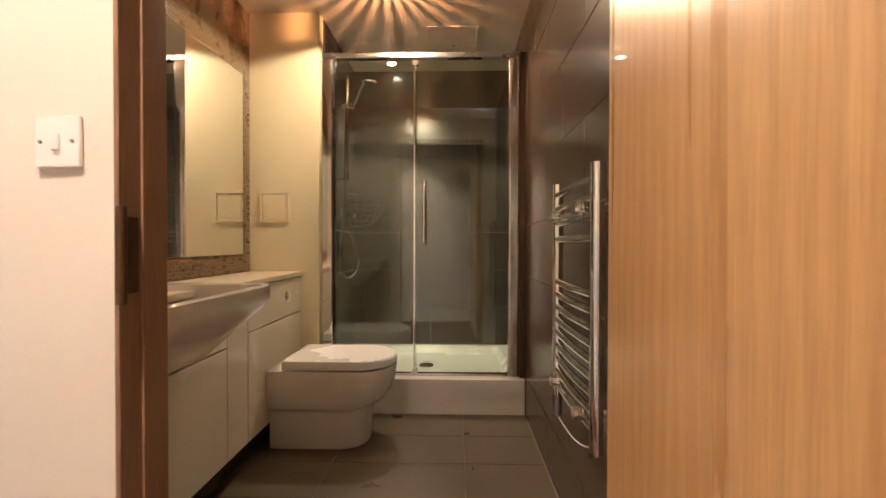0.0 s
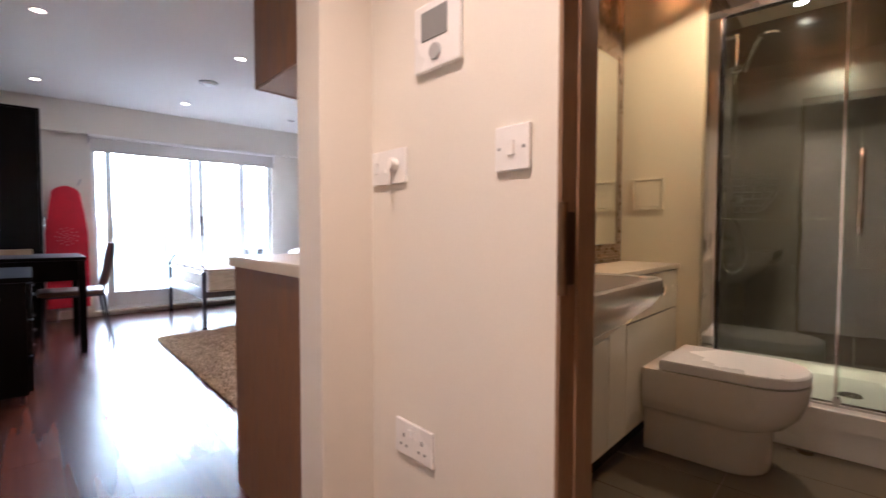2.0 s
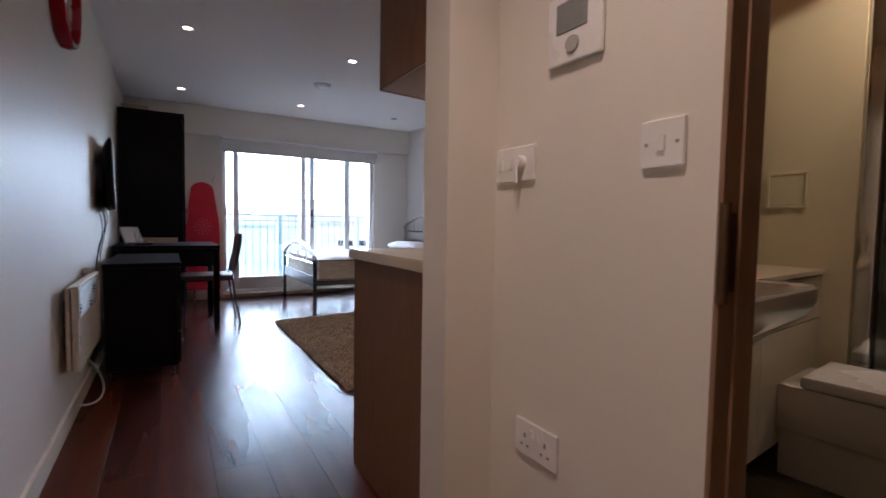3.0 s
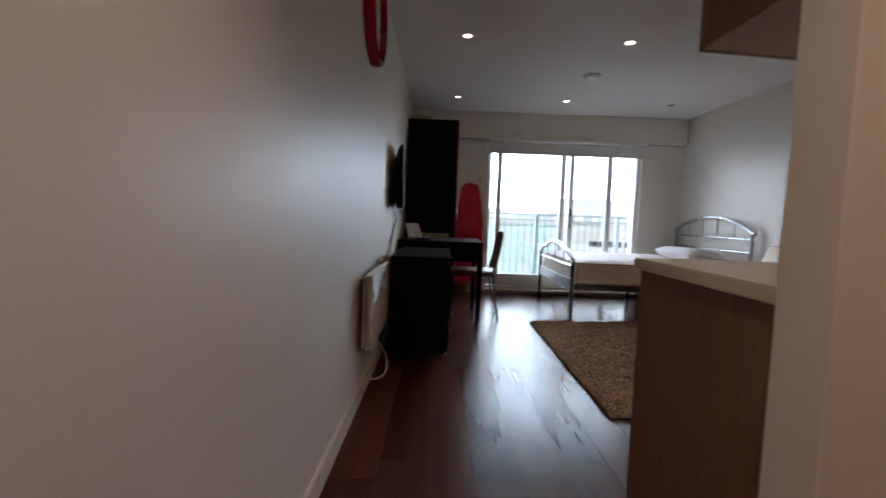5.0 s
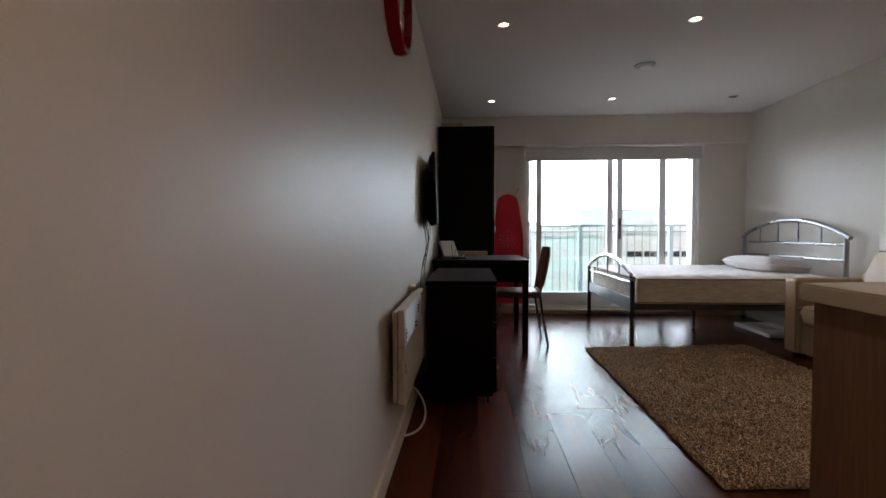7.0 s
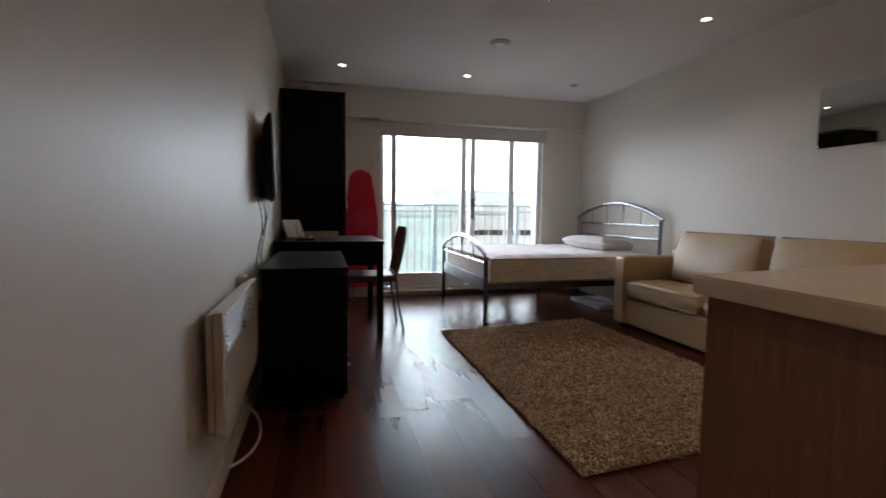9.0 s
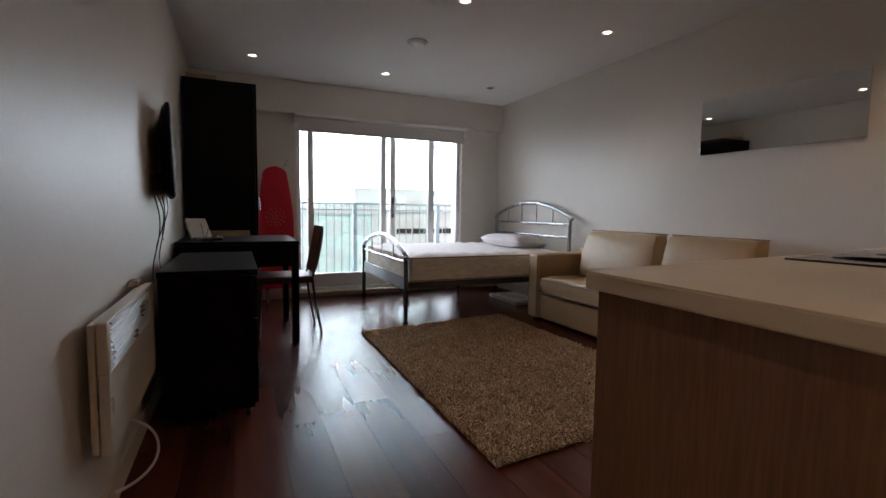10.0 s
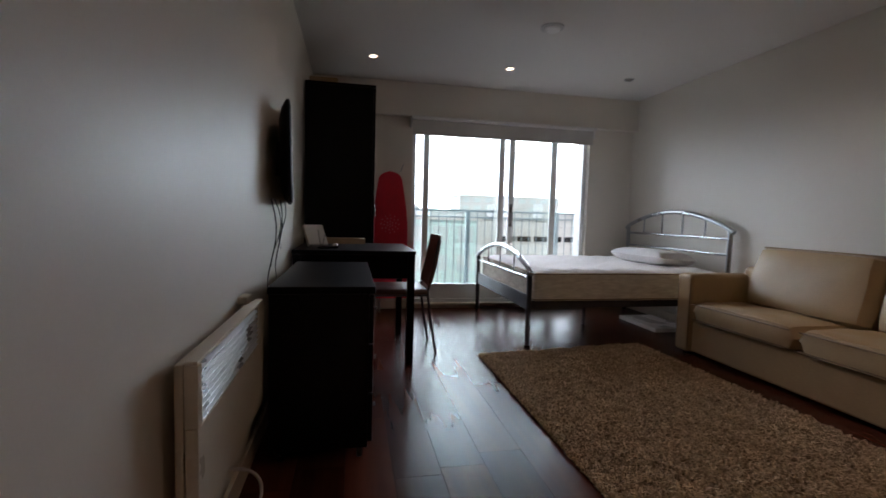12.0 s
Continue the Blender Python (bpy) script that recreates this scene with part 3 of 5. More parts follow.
# distance haze is put into the pale colour of these window panes
HAZEGLASS = shade("hazed_far_glass", (0.72, 0.82, 0.83), 0.3, vary=0.1, bump=0)
block("office_building", "low teal-clad building with window bands beyond the balcony", -75, -55, -6, 15, 0.6, TEAL, 4, 7, HAZEGLASS)
block("warehouse", "pale low warehouse beyond the balcony", -120, -95, 16, 60, 2.0, CONCRETE, 3, 8, HAZEGLASS)
pv = thing("long_shed", "long low white shed with a dark window band", "building", (-72, 26, -14))
part("wall", boxed(-80, -65, 16, 44, -14, 0.9), CONCRETE, pv)
part("roof", boxed(-80.4, -64.6, 15.6, 44.4, 0.9, 1.2), CONCRETE, pv)
for y0, y1 in ((21.3, 23.5), (23.7, 25.8), (26.3, 28.4), (28.6, 30.6), (31.0, 33.0)):
    part("window", boxed(-65.02, -64.9, y0, y1, -2.3, -1.55), DARKPL, pv, "dark window")
for y0, y1, z in ((20.5, 21.6, 2.0), (23.0, 25.2, 1.7), (28.0, 29.4, 2.4)):
    part("roof_plant", boxed(-78, -74, y0 * 1.12, y1 * 1.12, 1.2, 1.2 + z), CONCRETE, pv)
block("apartment_block", "pale distant apartment block with rows of windows", -260, -235, 55, 110, 12, CONCRETE, 6, 9, HAZEGLASS)
block("apartment_block", "pale distant apartment block with rows of windows", -300, -275, -30, 40, 7, CONCRETE, 5, 9, HAZEGLASS)

# ---- living room ----
SPOTS = [(-4.0, 0.40, 1), (-4.0, 1.67, 1), (-4.0, 2.91, 1), (-5.83, 0.40, 1), (-5.83, 1.67, 1), (-5.83, 2.91, 0), (-2.17, 1.67, 1), (-2.17, 2.91, 1), (-0.42, 0.38, 1)]
for x, y, on in SPOTS:
    ob = thing("downlight", "lit recessed ceiling downlight with chrome ring" if on else "unlit recessed ceiling downlight with chrome ring", "ceiling light", (x, y, TOP), group="ceiling downlights")
    part("bezel", lathe(bmesh.new(), [(0.046, 0.0), (0.046, -0.006), (0.032, -0.006), (0.030, 0.0)], (x, y, TOP), 24), CHROME if on else STEEL, ob)
    part("bulb", lathe(bmesh.new(), [(0.029, 0.0), (0.029, -0.003), (0.012, -0.005)], (x, y, TOP), 20), LAMPON if on else LAMPOFF, ob, "glowing halogen bulb" if on else "dark bulb")
    if on:
        hall = x > -1
        lamp("downlight_lamp", "SPOT", 72 if hall else (34 if x > -3 else 7), WARM, look((x, y, TOP - 0.012), (x, y, 0.0)), size=0.03, spot=112 if hall else 110)
sm = thing("smoke_detector", "round white smoke detector on the ceiling", "smoke detector", (-4.85, 1.65, TOP))
part("base", lathe(bmesh.new(), [(0.085, 0), (0.085, -0.010), (0.075, -0.016)], (-4.85, 1.65, TOP), 28), PALEGREY, sm)
part("cover", lathe(bmesh.new(), [(0.062, -0.016), (0.058, -0.026), (0.03, -0.030)], (-4.85, 1.65, TOP), 28), WHITE, sm)

# panel heater
HX0, HX1, HZ0, HZ1 = -3.40, -2.64, 0.31, 0.70
he = thing("panel_heater", "cream electric wall heater with slatted metal grille", "heater", (-3.02, LEFT, HZ0))
part("back_box", boxed(HX0 + 0.004, HX1 - 0.004, LEFT + 0.026, -0.124, HZ0 + 0.005, HZ1 - 0.008, bevel=0.005), HEATERW, he)
for x in (HX0 + 0.15, HX1 - 0.15):
    part("wall_bracket", boxed(x - 0.02, x + 0.02, LEFT + 0.001, LEFT + 0.0255, HZ0 + 0.08, HZ1 - 0.08), GUNMETAL, he)
bm = bmesh.new()
box(bm, HX0, HX1, -0.122, -0.093, HZ0, HZ0 + 0.238, bevel=0.005)
box(bm, HX0, HX1, -0.122, -0.093, HZ1 - 0.010, HZ1, bevel=0.004)
box(bm, HX1 - 0.03, HX1, -0.122, -0.093, HZ0 + 0.238, HZ1 - 0.010, bevel=0.003)
box(bm, HX0, HX0 + 0.10, -0.122, -0.093, HZ0 + 0.238, HZ1 - 0.010, bevel=0.003)
part("front_panel", bm, HEATERW, he)
for k in range(8):
    z = HZ0 + 0.246 + k * 0.0165
    bm = boxed(HX0 + 0.10, HX1 - 0.03, -0.118, -0.094, z, z + 0.007, bevel=0.002)
    bmesh.ops.rotate(bm, verts=bm.verts, cent=(0, -0.106, z), matrix=Matrix.Rotation(radians(-28), 3, "X"))
    part("slat", bm, ALU, he, "bright metal slat")
part("control_box", boxed(HX0 + 0.01, HX0 + 0.09, LEFT + 0.004, -0.13, HZ1 - 0.007, HZ1 + 0.022, bevel=0.006), HEATERW, he)
CP = [Vector(p) for p in ((-2.90, -0.105, 0.31), (-3.40, -0.06, 0.06), (-3.30, -0.045, -0.09), (-2.86, -0.135, 0.085))]
cb = arc(26, lambda u: CP[0] * (1 - u) ** 3 + CP[1] * 3 * u * (1 - u) ** 2 + CP[2] * 3 * u * u * (1 - u) + CP[3] * u ** 3)
ca = mesh_object("heater_cable", tubed(cb, 0.0055, seg=8), WHITE)
tagged(ca, "white power cable looping from the wall heater to the floor", "cable")

# chest of drawers
CX0, CX1, CY0, CY1, CZ = -4.44, -3.46, -0.085, 0.325, 0.735
ch = thing("chest_of_drawers", "black stained wooden chest of drawers beside wall heater", "drawers", (-3.95, 0.12, 0))
part("carcass", boxed(CX0, CX1, CY0, CY1 - 0.02, 0.06, CZ - 0.03, bevel=0.003), BLACKWOOD, ch)
part("top", boxed(CX0 - 0.006, CX1 + 0.006, CY0 - 0.004, CY1 + 0.004, CZ - 0.03, CZ, bevel=0.004), BLACKWOOD, ch)
for k in range(3):
    z = 0.075 + k * 0.21
    d = part("drawer_front", boxed(CX0 + 0.02, CX1 - 0.02, CY1 - 0.0195, CY1, z, z + 0.203, bevel=0.003), BLACKWOOD, ch)
    for x in (CX0 + 0.25, CX1 - 0.1):
        part("knob", lathe(bmesh.new(), [(0.005, 0.0), (0.005, 0.008), (0.010, 0.010), (0.008, 0.016)], (x, CY1, z + 0.13), 14, "y"), GUNMETAL, d, "dark metal knob")
for x in (CX0 + 0.05, CX1 - 0.05):
    for y in (CY0 + 0.04, CY1 - 0.05):
        part("castor", lathe(bmesh.new(), [(0.022, -0.012), (0.026, -0.008), (0.026, 0.008), (0.022, 0.012)], (x, y, 0.026), 16, "y"), DARKPL, ch, "small black castor")
        part("castor_fork", boxed(x - 0.01, x + 0.01, y - 0.016, y + 0.016, 0.045, 0.062), GUNMETAL, ch)

# desk
TX0, TX1, TY0, TY1, TZ = -5.53, -4.69, -0.15, 0.665, 0.785
de = thing("desk", "black stained wooden desk with square legs", "desk", (-5.1, 0.25, 0))
part("desktop", boxed(TX0, TX1, TY0, TY1, TZ - 0.028, TZ, bevel=0.004), BLACKWOOD, de)
for x0, x1, y0, y1 in ((TX0 + 0.02, TX1 - 0.02, TY1 - 0.04, TY1 - 0.015), (TX0 + 0.02, TX1 - 0.02, TY0 + 0.015, TY0 + 0.04), (TX1 - 0.04, TX1 - 0.015, TY0 + 0.041, TY1 - 0.041), (TX0 + 0.015, TX0 + 0.04, TY0 + 0.041, TY1 - 0.041)):
    part("apron", boxed(x0, x1, y0, y1, 0.595, TZ - 0.0285, bevel=0.002), BLACKWOOD, de)
for x in (TX0 + 0.005, TX1 - 0.055):
    for y in (TY0 + 0.005, TY1 - 0.055):
        part("leg", boxed(x, x + 0.05, y, y + 0.05, 0.0, TZ - 0.0285, bevel=0.003), BLACKWOOD, de)

ro = thing("router", "small white broadband router tilted on black desk", "router", (-5.0, -0.02, TZ), pose(-5.05, -0.01, TZ, 0, 0, 20))
ro["base"] = (0, 0, 0)
ro.matrix_basis = pose(-5.02, 0.0, TZ, 0, 0, 28)
bm = boxed(-0.02, 0.012, -0.075, 0.075, 0.016, 0.19, bevel=0.006)
bmesh.ops.rotate(bm, verts=bm.verts, cent=(0, 0, 0), matrix=Matrix.Rotation(radians(-38), 3, "Y"))
part("casing", bm, WHITE, ro)
part("foot", boxed(-0.045, 0.03, -0.06, 0.06, 0.0, 0.012, bevel=0.003), GREYPL, ro)
part("wire", tubed(arc(14, lambda u: (0.03, -0.02 + 0.05 * u, 0.12 - 0.11 * math.sin(u * math.pi * 0.9))), 0.003, seg=6), GREYPL, ro)
bx = mesh_object("flat_box", boxed(-5.50, -5.38, -0.04, 0.34, TZ, TZ + 0.045, bevel=0.004), CARD)
tagged(bx, "flat light brown cardboard box on black desk", "box")
cu = thing("desk_ornament", "small shiny metal ornament on black desk", "ornament", (-4.86, 0.12, TZ))
part("body", lathe(bmesh.new(), [(0.014, 0.0), (0.022, 0.008), (0.024, 0.018), (0.014, 0.030), (0.006, 0.038)], (-4.86, 0.12, TZ), 18), CHROME, cu)
part("tray", lathe(bmesh.new(), [(0.05, 0.0), (0.055, 0.010), (0.052, 0.010), (0.046, 0.004)], (-4.86, 0.05, TZ), 22), DARKPL, cu)

# wall television
tv = thing("television", "black flat television on a wall bracket", "television", (-4.0, LEFT, 1.3))
TVM = pose(-4.22, -0.096, 1.318, 2, 0, 7.5)
bm = bmesh.new()
loft(bm, [rounded_xz(0.325, 0.235, 0.030, 0.0), rounded_xz(0.335, 0.245, 0.030, -0.005), rounded_xz(0.335, 0.245, 0.030, -0.018), rounded_xz(0.31, 0.215, 0.045, -0.040), rounded_xz(0.24, 0.16, 0.05, -0.056)])
bmesh.ops.transform(bm, matrix=TVM, verts=bm.verts)
case = part("screen_case", bm, SCREEN, tv)
bm = boxed(-0.305, 0.305, 0.0, 0.002, -0.185, 0.215)
bmesh.ops.transform(bm, matrix=TVM, verts=bm.verts)
part("screen", bm, SCREEN, case)
part("bracket", boxed(-4.36, -4.18, LEFT + 0.001, -0.140, 1.22, 1.40, bevel=0.003), GUNMETAL, tv)
bm = lathe(bmesh.new(), [(0.005, 0.0), (0.004, 0.003)], (-0.25, 0.0005, -0.21), 10, "y")
bmesh.ops.transform(bm, matrix=TVM, verts=bm.verts)
part("standby_light", bm, glow("standby_glow", (0.9, 0.95, 1.0), 4.0), case, "small white standby light")
for i, (dx, b, c) in enumerate(((-0.10, 0.10, -0.09), (0.10, 0.18, 0.10), (0.26, 0.03, 0.14), (-0.2, 0.22, -0.03))):
    w = mesh_object("hanging_cable", tubed(arc(22, lambda u: (-4.12 - dx + c * math.sin(u * 3.0), -0.15 + 0.02 * math.sin(u * 5), 1.09 - u * (0.24 + b))), 0.003, seg=6), DARKPL)
    tagged(w, "thin black cable hanging below the wall television", "cable")

# wall clock
CLX, CLZ = -2.86, 2.08
ck = thing("wall_clock", "round red-rimmed wall clock with pale face", "clock", (CLX, LEFT, CLZ))
part("rim", lathe(bmesh.new(), [(0.26, 0.001), (0.265, 0.03), (0.255, 0.055), (0.235, 0.058), (0.225, 0.04), (0.225, 0.001)], (CLX, LEFT, CLZ), 48, "y"), REDPL, ck)
part("face", lathe(bmesh.new(), [(0.224, 0.002), (0.224, 0.02)], (CLX, LEFT, CLZ), 40, "y"), WHITE, ck, "white clock face")
for L, wd, a in ((0.13, 0.007, 60), (0.18, 0.005, 200)):
    bm = boxed(-wd, wd, 0.022, 0.026, -0.02, L)
    bmesh.ops.rotate(bm, verts=bm.verts, cent=(0, 0, 0), matrix=Matrix.Rotation(radians(a), 3, "Y"))
    bmesh.ops.translate(bm, verts=bm.verts, vec=(CLX, LEFT, CLZ))
    part("clock_pointer", bm, DARKPL, ck)
for k in range(12):
    bm = boxed(-0.004, 0.004, 0.02, 0.023, 0.185, 0.21)
    bmesh.ops.rotate(bm, verts=bm.verts, cent=(0, 0, 0), matrix=Matrix.Rotation(radians(k * 30), 3, "Y"))
    bmesh.ops.translate(bm, verts=bm.verts, vec=(CLX, LEFT, CLZ))
    part("hour_mark", bm, DARKPL, ck)

# wardrobe
wa = thing("wardrobe", "tall black stained wooden wardrobe", "wardrobe", (-5.9, 0.13, 0))
part("side_panel", boxed(-5.595, -5.574, -0.155, 0.398, 0.0, 2.085, bevel=0.002), BLACKWOOD, wa)
part("side_panel", boxed(-6.36, -6.34, -0.155, 0.398, 0.0, 2.085, bevel=0.002), BLACKWOOD, wa)
part("back_panel", boxed(-6.34, -5.595, -0.155, -0.145, 0.05, 2.08), BLACKWOOD, wa)
part("top_panel", boxed(-6.362, -5.572, -0.157, 0.417, 2.085, 2.106, bevel=0.003), BLACKWOOD, wa)
part("plinth", boxed(-6.34, -5.595, -0.12, 0.38, 0.0, 0.08), BLACKWOOD, wa)
for x0, x1, hx in ((-6.358, -5.969, -6.0), (-5.965, -5.576, -5.93)):
    d = part("door", boxed(x0, x1, 0.399, 0.417, 0.085, 2.08, bevel=0.003), BLACKWOOD, wa)
    part("handle", tubed([(hx, 0.417, 1.0), (hx, 0.44, 1.01), (hx, 0.44, 1.12), (hx, 0.417, 1.13)], 0.006, seg=8), STEEL, d, "steel bow handle")
bx = mesh_object("storage_box", boxed(-6.1, -5.66, -0.13, 0.10, 2.107, 2.165, bevel=0.004), CARD)
tagged(bx, "flat beige cardboard box on top of black wardrobe", "box")

# ironing board and hook
ib = thing("ironing_board", "red-covered ironing board leaning folded against the wall", "ironing board", (-6.45, 0.62, 0))
N = 64
half = []
for i in range(N + 1):
    u = i / N
    wv = 0.185 if u < 0.58 else 0.185 - 0.075 * ((u - 0.58) / 0.42) ** 1.3
    if u > 0.94:
        wv *= max(0.0, 1 - ((u - 0.94) / 0.06) ** 2) ** 0.5
    half.append((u * 1.34, max(wv, 0.02)))
bm = bmesh.new()
rings = []
for (z, wv) in half:
    rings.append([(0.014, -wv, z), (0.018, 0, z), (0.014, wv, z), (-0.014, wv, z), (-0.016, 0, z), (-0.014, -wv, z)])
loft(bm, rings)
IB = pose(-6.40, 0.628, 0.155, 0, -6.5, 0)
bmesh.ops.transform(bm, matrix=IB, verts=bm.verts)
cov = part("cover", bm, RED, ib)
for (a, r) in ((0, 0.0),) + tuple((k * 60, 0.03) for k in range(6)) + tuple((k * 36 + 9, 0.062) for k in range(10)) + tuple((k * 30, 0.095) for k in range(12)):
    bm = bmesh.new()
    lathe(bm, [(0.0075, 0.0175), (0.006, 0.0195)], (0, r * math.sin(radians(a)), 0.78 + r * math.cos(radians(a))), 10, "x")
    bmesh.ops.transform(bm, matrix=IB, verts=bm.verts)
    part("print", bm, SILVERPRINT, cov, "pale printed dots")
for y in (-0.10, 0.10):
    bm = tubed([(-0.03, y, 0.10), (-0.035, y * 0.3, 0.9), (-0.03, y * 0.3, 1.0)], 0.010, seg=8)
    tube(bm, [(-0.03, y, 0.10), (-0.02, y, -0.15)], 0.010, seg=8)
    bmesh.ops.transform(bm, matrix=IB, verts=bm.verts)
    part("leg", bm, STEEL, ib, "grey tubular leg")
hk = mesh_object("wall_hook", tubed([(FAR, 0.735, 1.50), (FAR + 0.05, 0.74, 1.50), (FAR + 0.07, 0.75, 1.53), (FAR + 0.075, 0.765, 1.57)], 0.006, seg=8), STEEL)
tagged(hk, "small steel hook on cream wall above ironing board", "hook")

# dining chair
cr = thing("dining_chair", "tan leather chair with slim dark metal legs at desk", "chair", (-5.12, 0.6, 0))
bm = boxed(-5.33, -4.92, 0.36, 0.79, 0.445, 0.485, bevel=0.016, seg=3)
part("seat", bm, TANSEAT, cr)
rings = []
for i in range(9):
    u = i / 8
    z = 0.50 + 0.385 * u
    y = 0.80 + 0.075 * u + 0.01 * math.sin(u * 3)
    w = 0.195 - 0.012 * u * u
    t = 0.014 if 0 < i < 8 else 0.006
    rings.append([(-5.125 - w, y - t, z), (-5.125, y - t + 0.012, z), (-5.125 + w, y - t, z), (-5.125 + w, y + t, z), (-5.125, y + t + 0.012, z), (-5.125 - w, y + t, z)])
part("backrest", loft(bmesh.new(), rings), TANSEAT, cr)
for x in (-5.31, -4.94):
    part("back_leg", tubed([(x, 0.79, 0.47), (x, 0.82, 0.25), (x, 0.865, 0.0)], 0.0105, seg=8), GUNMETAL, cr)
    part("front_leg", tubed([(x, 0.40, 0.45), (x, 0.385, 0.0)], 0.0105, seg=8), GUNMETAL, cr)
    part("back_post", tubed([(x * 1.0, 0.79, 0.46), (x, 0.808, 0.52), (x, 0.87, 0.86)], 0.009, seg=8), GUNMETAL, cr)
part("seat_rail", tubed([(-5.31, 0.41, 0.438), (-4.94, 0.41, 0.438), (-4.94, 0.78, 0.438), (-5.31, 0.78, 0.438), (-5.31, 0.41, 0.438)], 0.009, seg=8), GUNMETAL, cr)

# bed
BX0, BX1, BY0, BY1 = -6.52, -5.0, 1.62, 3.44
bd = thing("bed", "double bed frame of silver metal tube with arched ends", "bed", (-5.74, 2.5, 0))


def bed_end(y, post, arch, bar, bars, nm):
    en = part(nm, tubed(arc(25, lambda u: (BX0 - 0.03 + (BX1 - BX0 + 0.06) * u, y, post + (arch - post) * math.sin(u * math.pi) ** 0.8)), 0.021, seg=12), STEEL, bd)
    for x in (BX0 + 0.01, BX1 - 0.01):
        part("post", tubed([(x, y, 0.0), (x, y, post + 0.012)], 0.021, seg=12), GUNMETAL if nm == "footboard" else STEEL, en)
        part("foot", lathe(bmesh.new(), [(0.024, 0.0), (0.024, 0.02)], (x, y, 0), 12), DARKPL, en, "black rubber foot")
    part("crossbar", tubed([(BX0 + 0.01, y, bar), (BX1 - 0.01, y, bar)], 0.012, seg=10), STEEL, en)
    for k in range(1, bars + 1):
        x = BX0 + (BX1 - BX0) * k / (bars + 1)
        u = (x - BX0) / (BX1 - BX0)
        part("spindle", tubed([(x, y, bar), (x, y, post + (arch - post) * math.sin(u * math.pi) ** 0.8)], 0.007, seg=8), STEEL, en)
    return en


fb = bed_end(BY0, 0.595, 0.775, 0.56, 3, "footboard")
part("panel", boxed(BX0 + 0.03, BX1 - 0.03, BY0 - 0.008, BY0 + 0.008, 0.30, 0.42, bevel=0.003), GUNMETAL, fb)
hb = bed_end(BY1, 0.955, 1.135, 0.90, 4, "headboard")
part("crossbar", tubed([(BX0 + 0.01, BY1, 0.76), (BX1 - 0.01, BY1, 0.76)], 0.012, seg=10), STEEL, hb)
for x in (BX0 + 0.02, BX1 - 0.05):
    part("side_rail", boxed(x, x + 0.03, BY0 + 0.01, BY1 - 0.01, 0.315, 0.375, bevel=0.004), GUNMETAL, bd)
for k in range(11):
    y = BY0 + 0.12 + k * 0.158
    part("slat", boxed(BX0 + 0.05, BX1 - 0.05, y, y + 0.07, 0.352, 0.3695), CARD, bd)
part("centre_leg", tubed([(-5.74, 2.5, 0.0), (-5.74, 2.5, 0.352)], 0.018), GUNMETAL, bd)
ma = thing("mattress", "bare white quilted mattress with cream patterned sides", "mattress", (-5.74, 2.5, 0.37))
part("border", boxed(BX0 + 0.02, BX1 + 0.0, BY0 + 0.04, BY1 - 0.05, 0.37, 0.602, bevel=0.025, seg=3), TICKSIDE, ma)
nx, ny = 42, 56
bm = bmesh.new()
grid = [[None] * (ny + 1) for _ in range(nx + 1)]
for i in range(nx + 1):
    for j in range(ny + 1):
        u, v = i / nx, j / ny
        edge = min(u, 1 - u, v, 1 - v)
        q = abs(math.sin((u * 7 + v * 9) * math.pi)) * abs(math.sin((u * 7 - v * 9) * math.pi))
        z = 0.595 + 0.022 * min(1, edge * 14) ** 0.5 + 0.016 * q ** 0.5 * min(1, edge * 20)
        grid[i][j] = bm.verts.new((BX0 + 0.03 + u * (BX1 - BX0 - 0.04), BY0 + 0.05 + v * (BY1 - BY0 - 0.11), z))
for i in range(nx):
    for j in range(ny):
        bm.faces.new((grid[i][j], grid[i + 1][j], grid[i + 1][j + 1], grid[i][j + 1]))
part("quilted_top", bm, TICKING, ma)
for z in (0.386, 0.592):
    a, b, c, d = BX0 + 0.025, BX1 - 0.004, BY0 + 0.045, BY1 - 0.055
    part("piping", tubed([(a, c, z), (b, c, z), (b, d, z), (a, d, z), (a, c, z)], 0.006, seg=6), PIPING, ma)


def cushion(cx, cy, cz, lx, ly, lz, power=0.45, seed=0.0, n=18, sag=0.0):
    """A stuffed cushion: two bulged faces meeting in a seam."""
    bm = bmesh.new()
    rows = []
    for s in (1, -1):
        g = []
        for i in range(n + 1):
            r = []
            for j in range(n + 1):
                u, v = i / n * 2 - 1, j / n * 2 - 1
                h = max(0.0, (1 - u ** 4) * (1 - v ** 4)) ** power
                pin = 1 - 0.05 * (u * u) * (v * v)
                w = noise.noise(Vector((u * 1.7 + seed, v * 1.7, s * 2.0))) * 0.10
                r.append(bm.verts.new((cx + u * lx / 2 * pin, cy + v * ly / 2 * pin, cz + s * lz / 2 * h * (1 + w) - sag * (1 - u * u) * (1 - v * v))))
            g.append(r)
        for i in range(n):
            for j in range(n):
                q = (g[i][j], g[i + 1][j], g[i + 1][j + 1], g[i][j + 1])
                bm.faces.new(q if s > 0 else q[::-1])
        rows.append(g)
    bmesh.ops.remove_doubles(bm, verts=bm.verts, dist=0.0005)
    return bm


pl = mesh_object("pillow", cushion(0, 0, 0, 0.74, 0.46, 0.15, 0.5, 3.0, sag=0.0), COTTON)
pl.matrix_basis = pose(-5.66, 3.15, 0.688, -5, 0, 6)
tagged(pl, "white cotton pillow lying on bare mattress", "pillow")
ub = mesh_object("storage_box", boxed(-5.95, -5.35, 3.02, 3.40, 0.0, 0.04, bevel=0.008), WHITE)
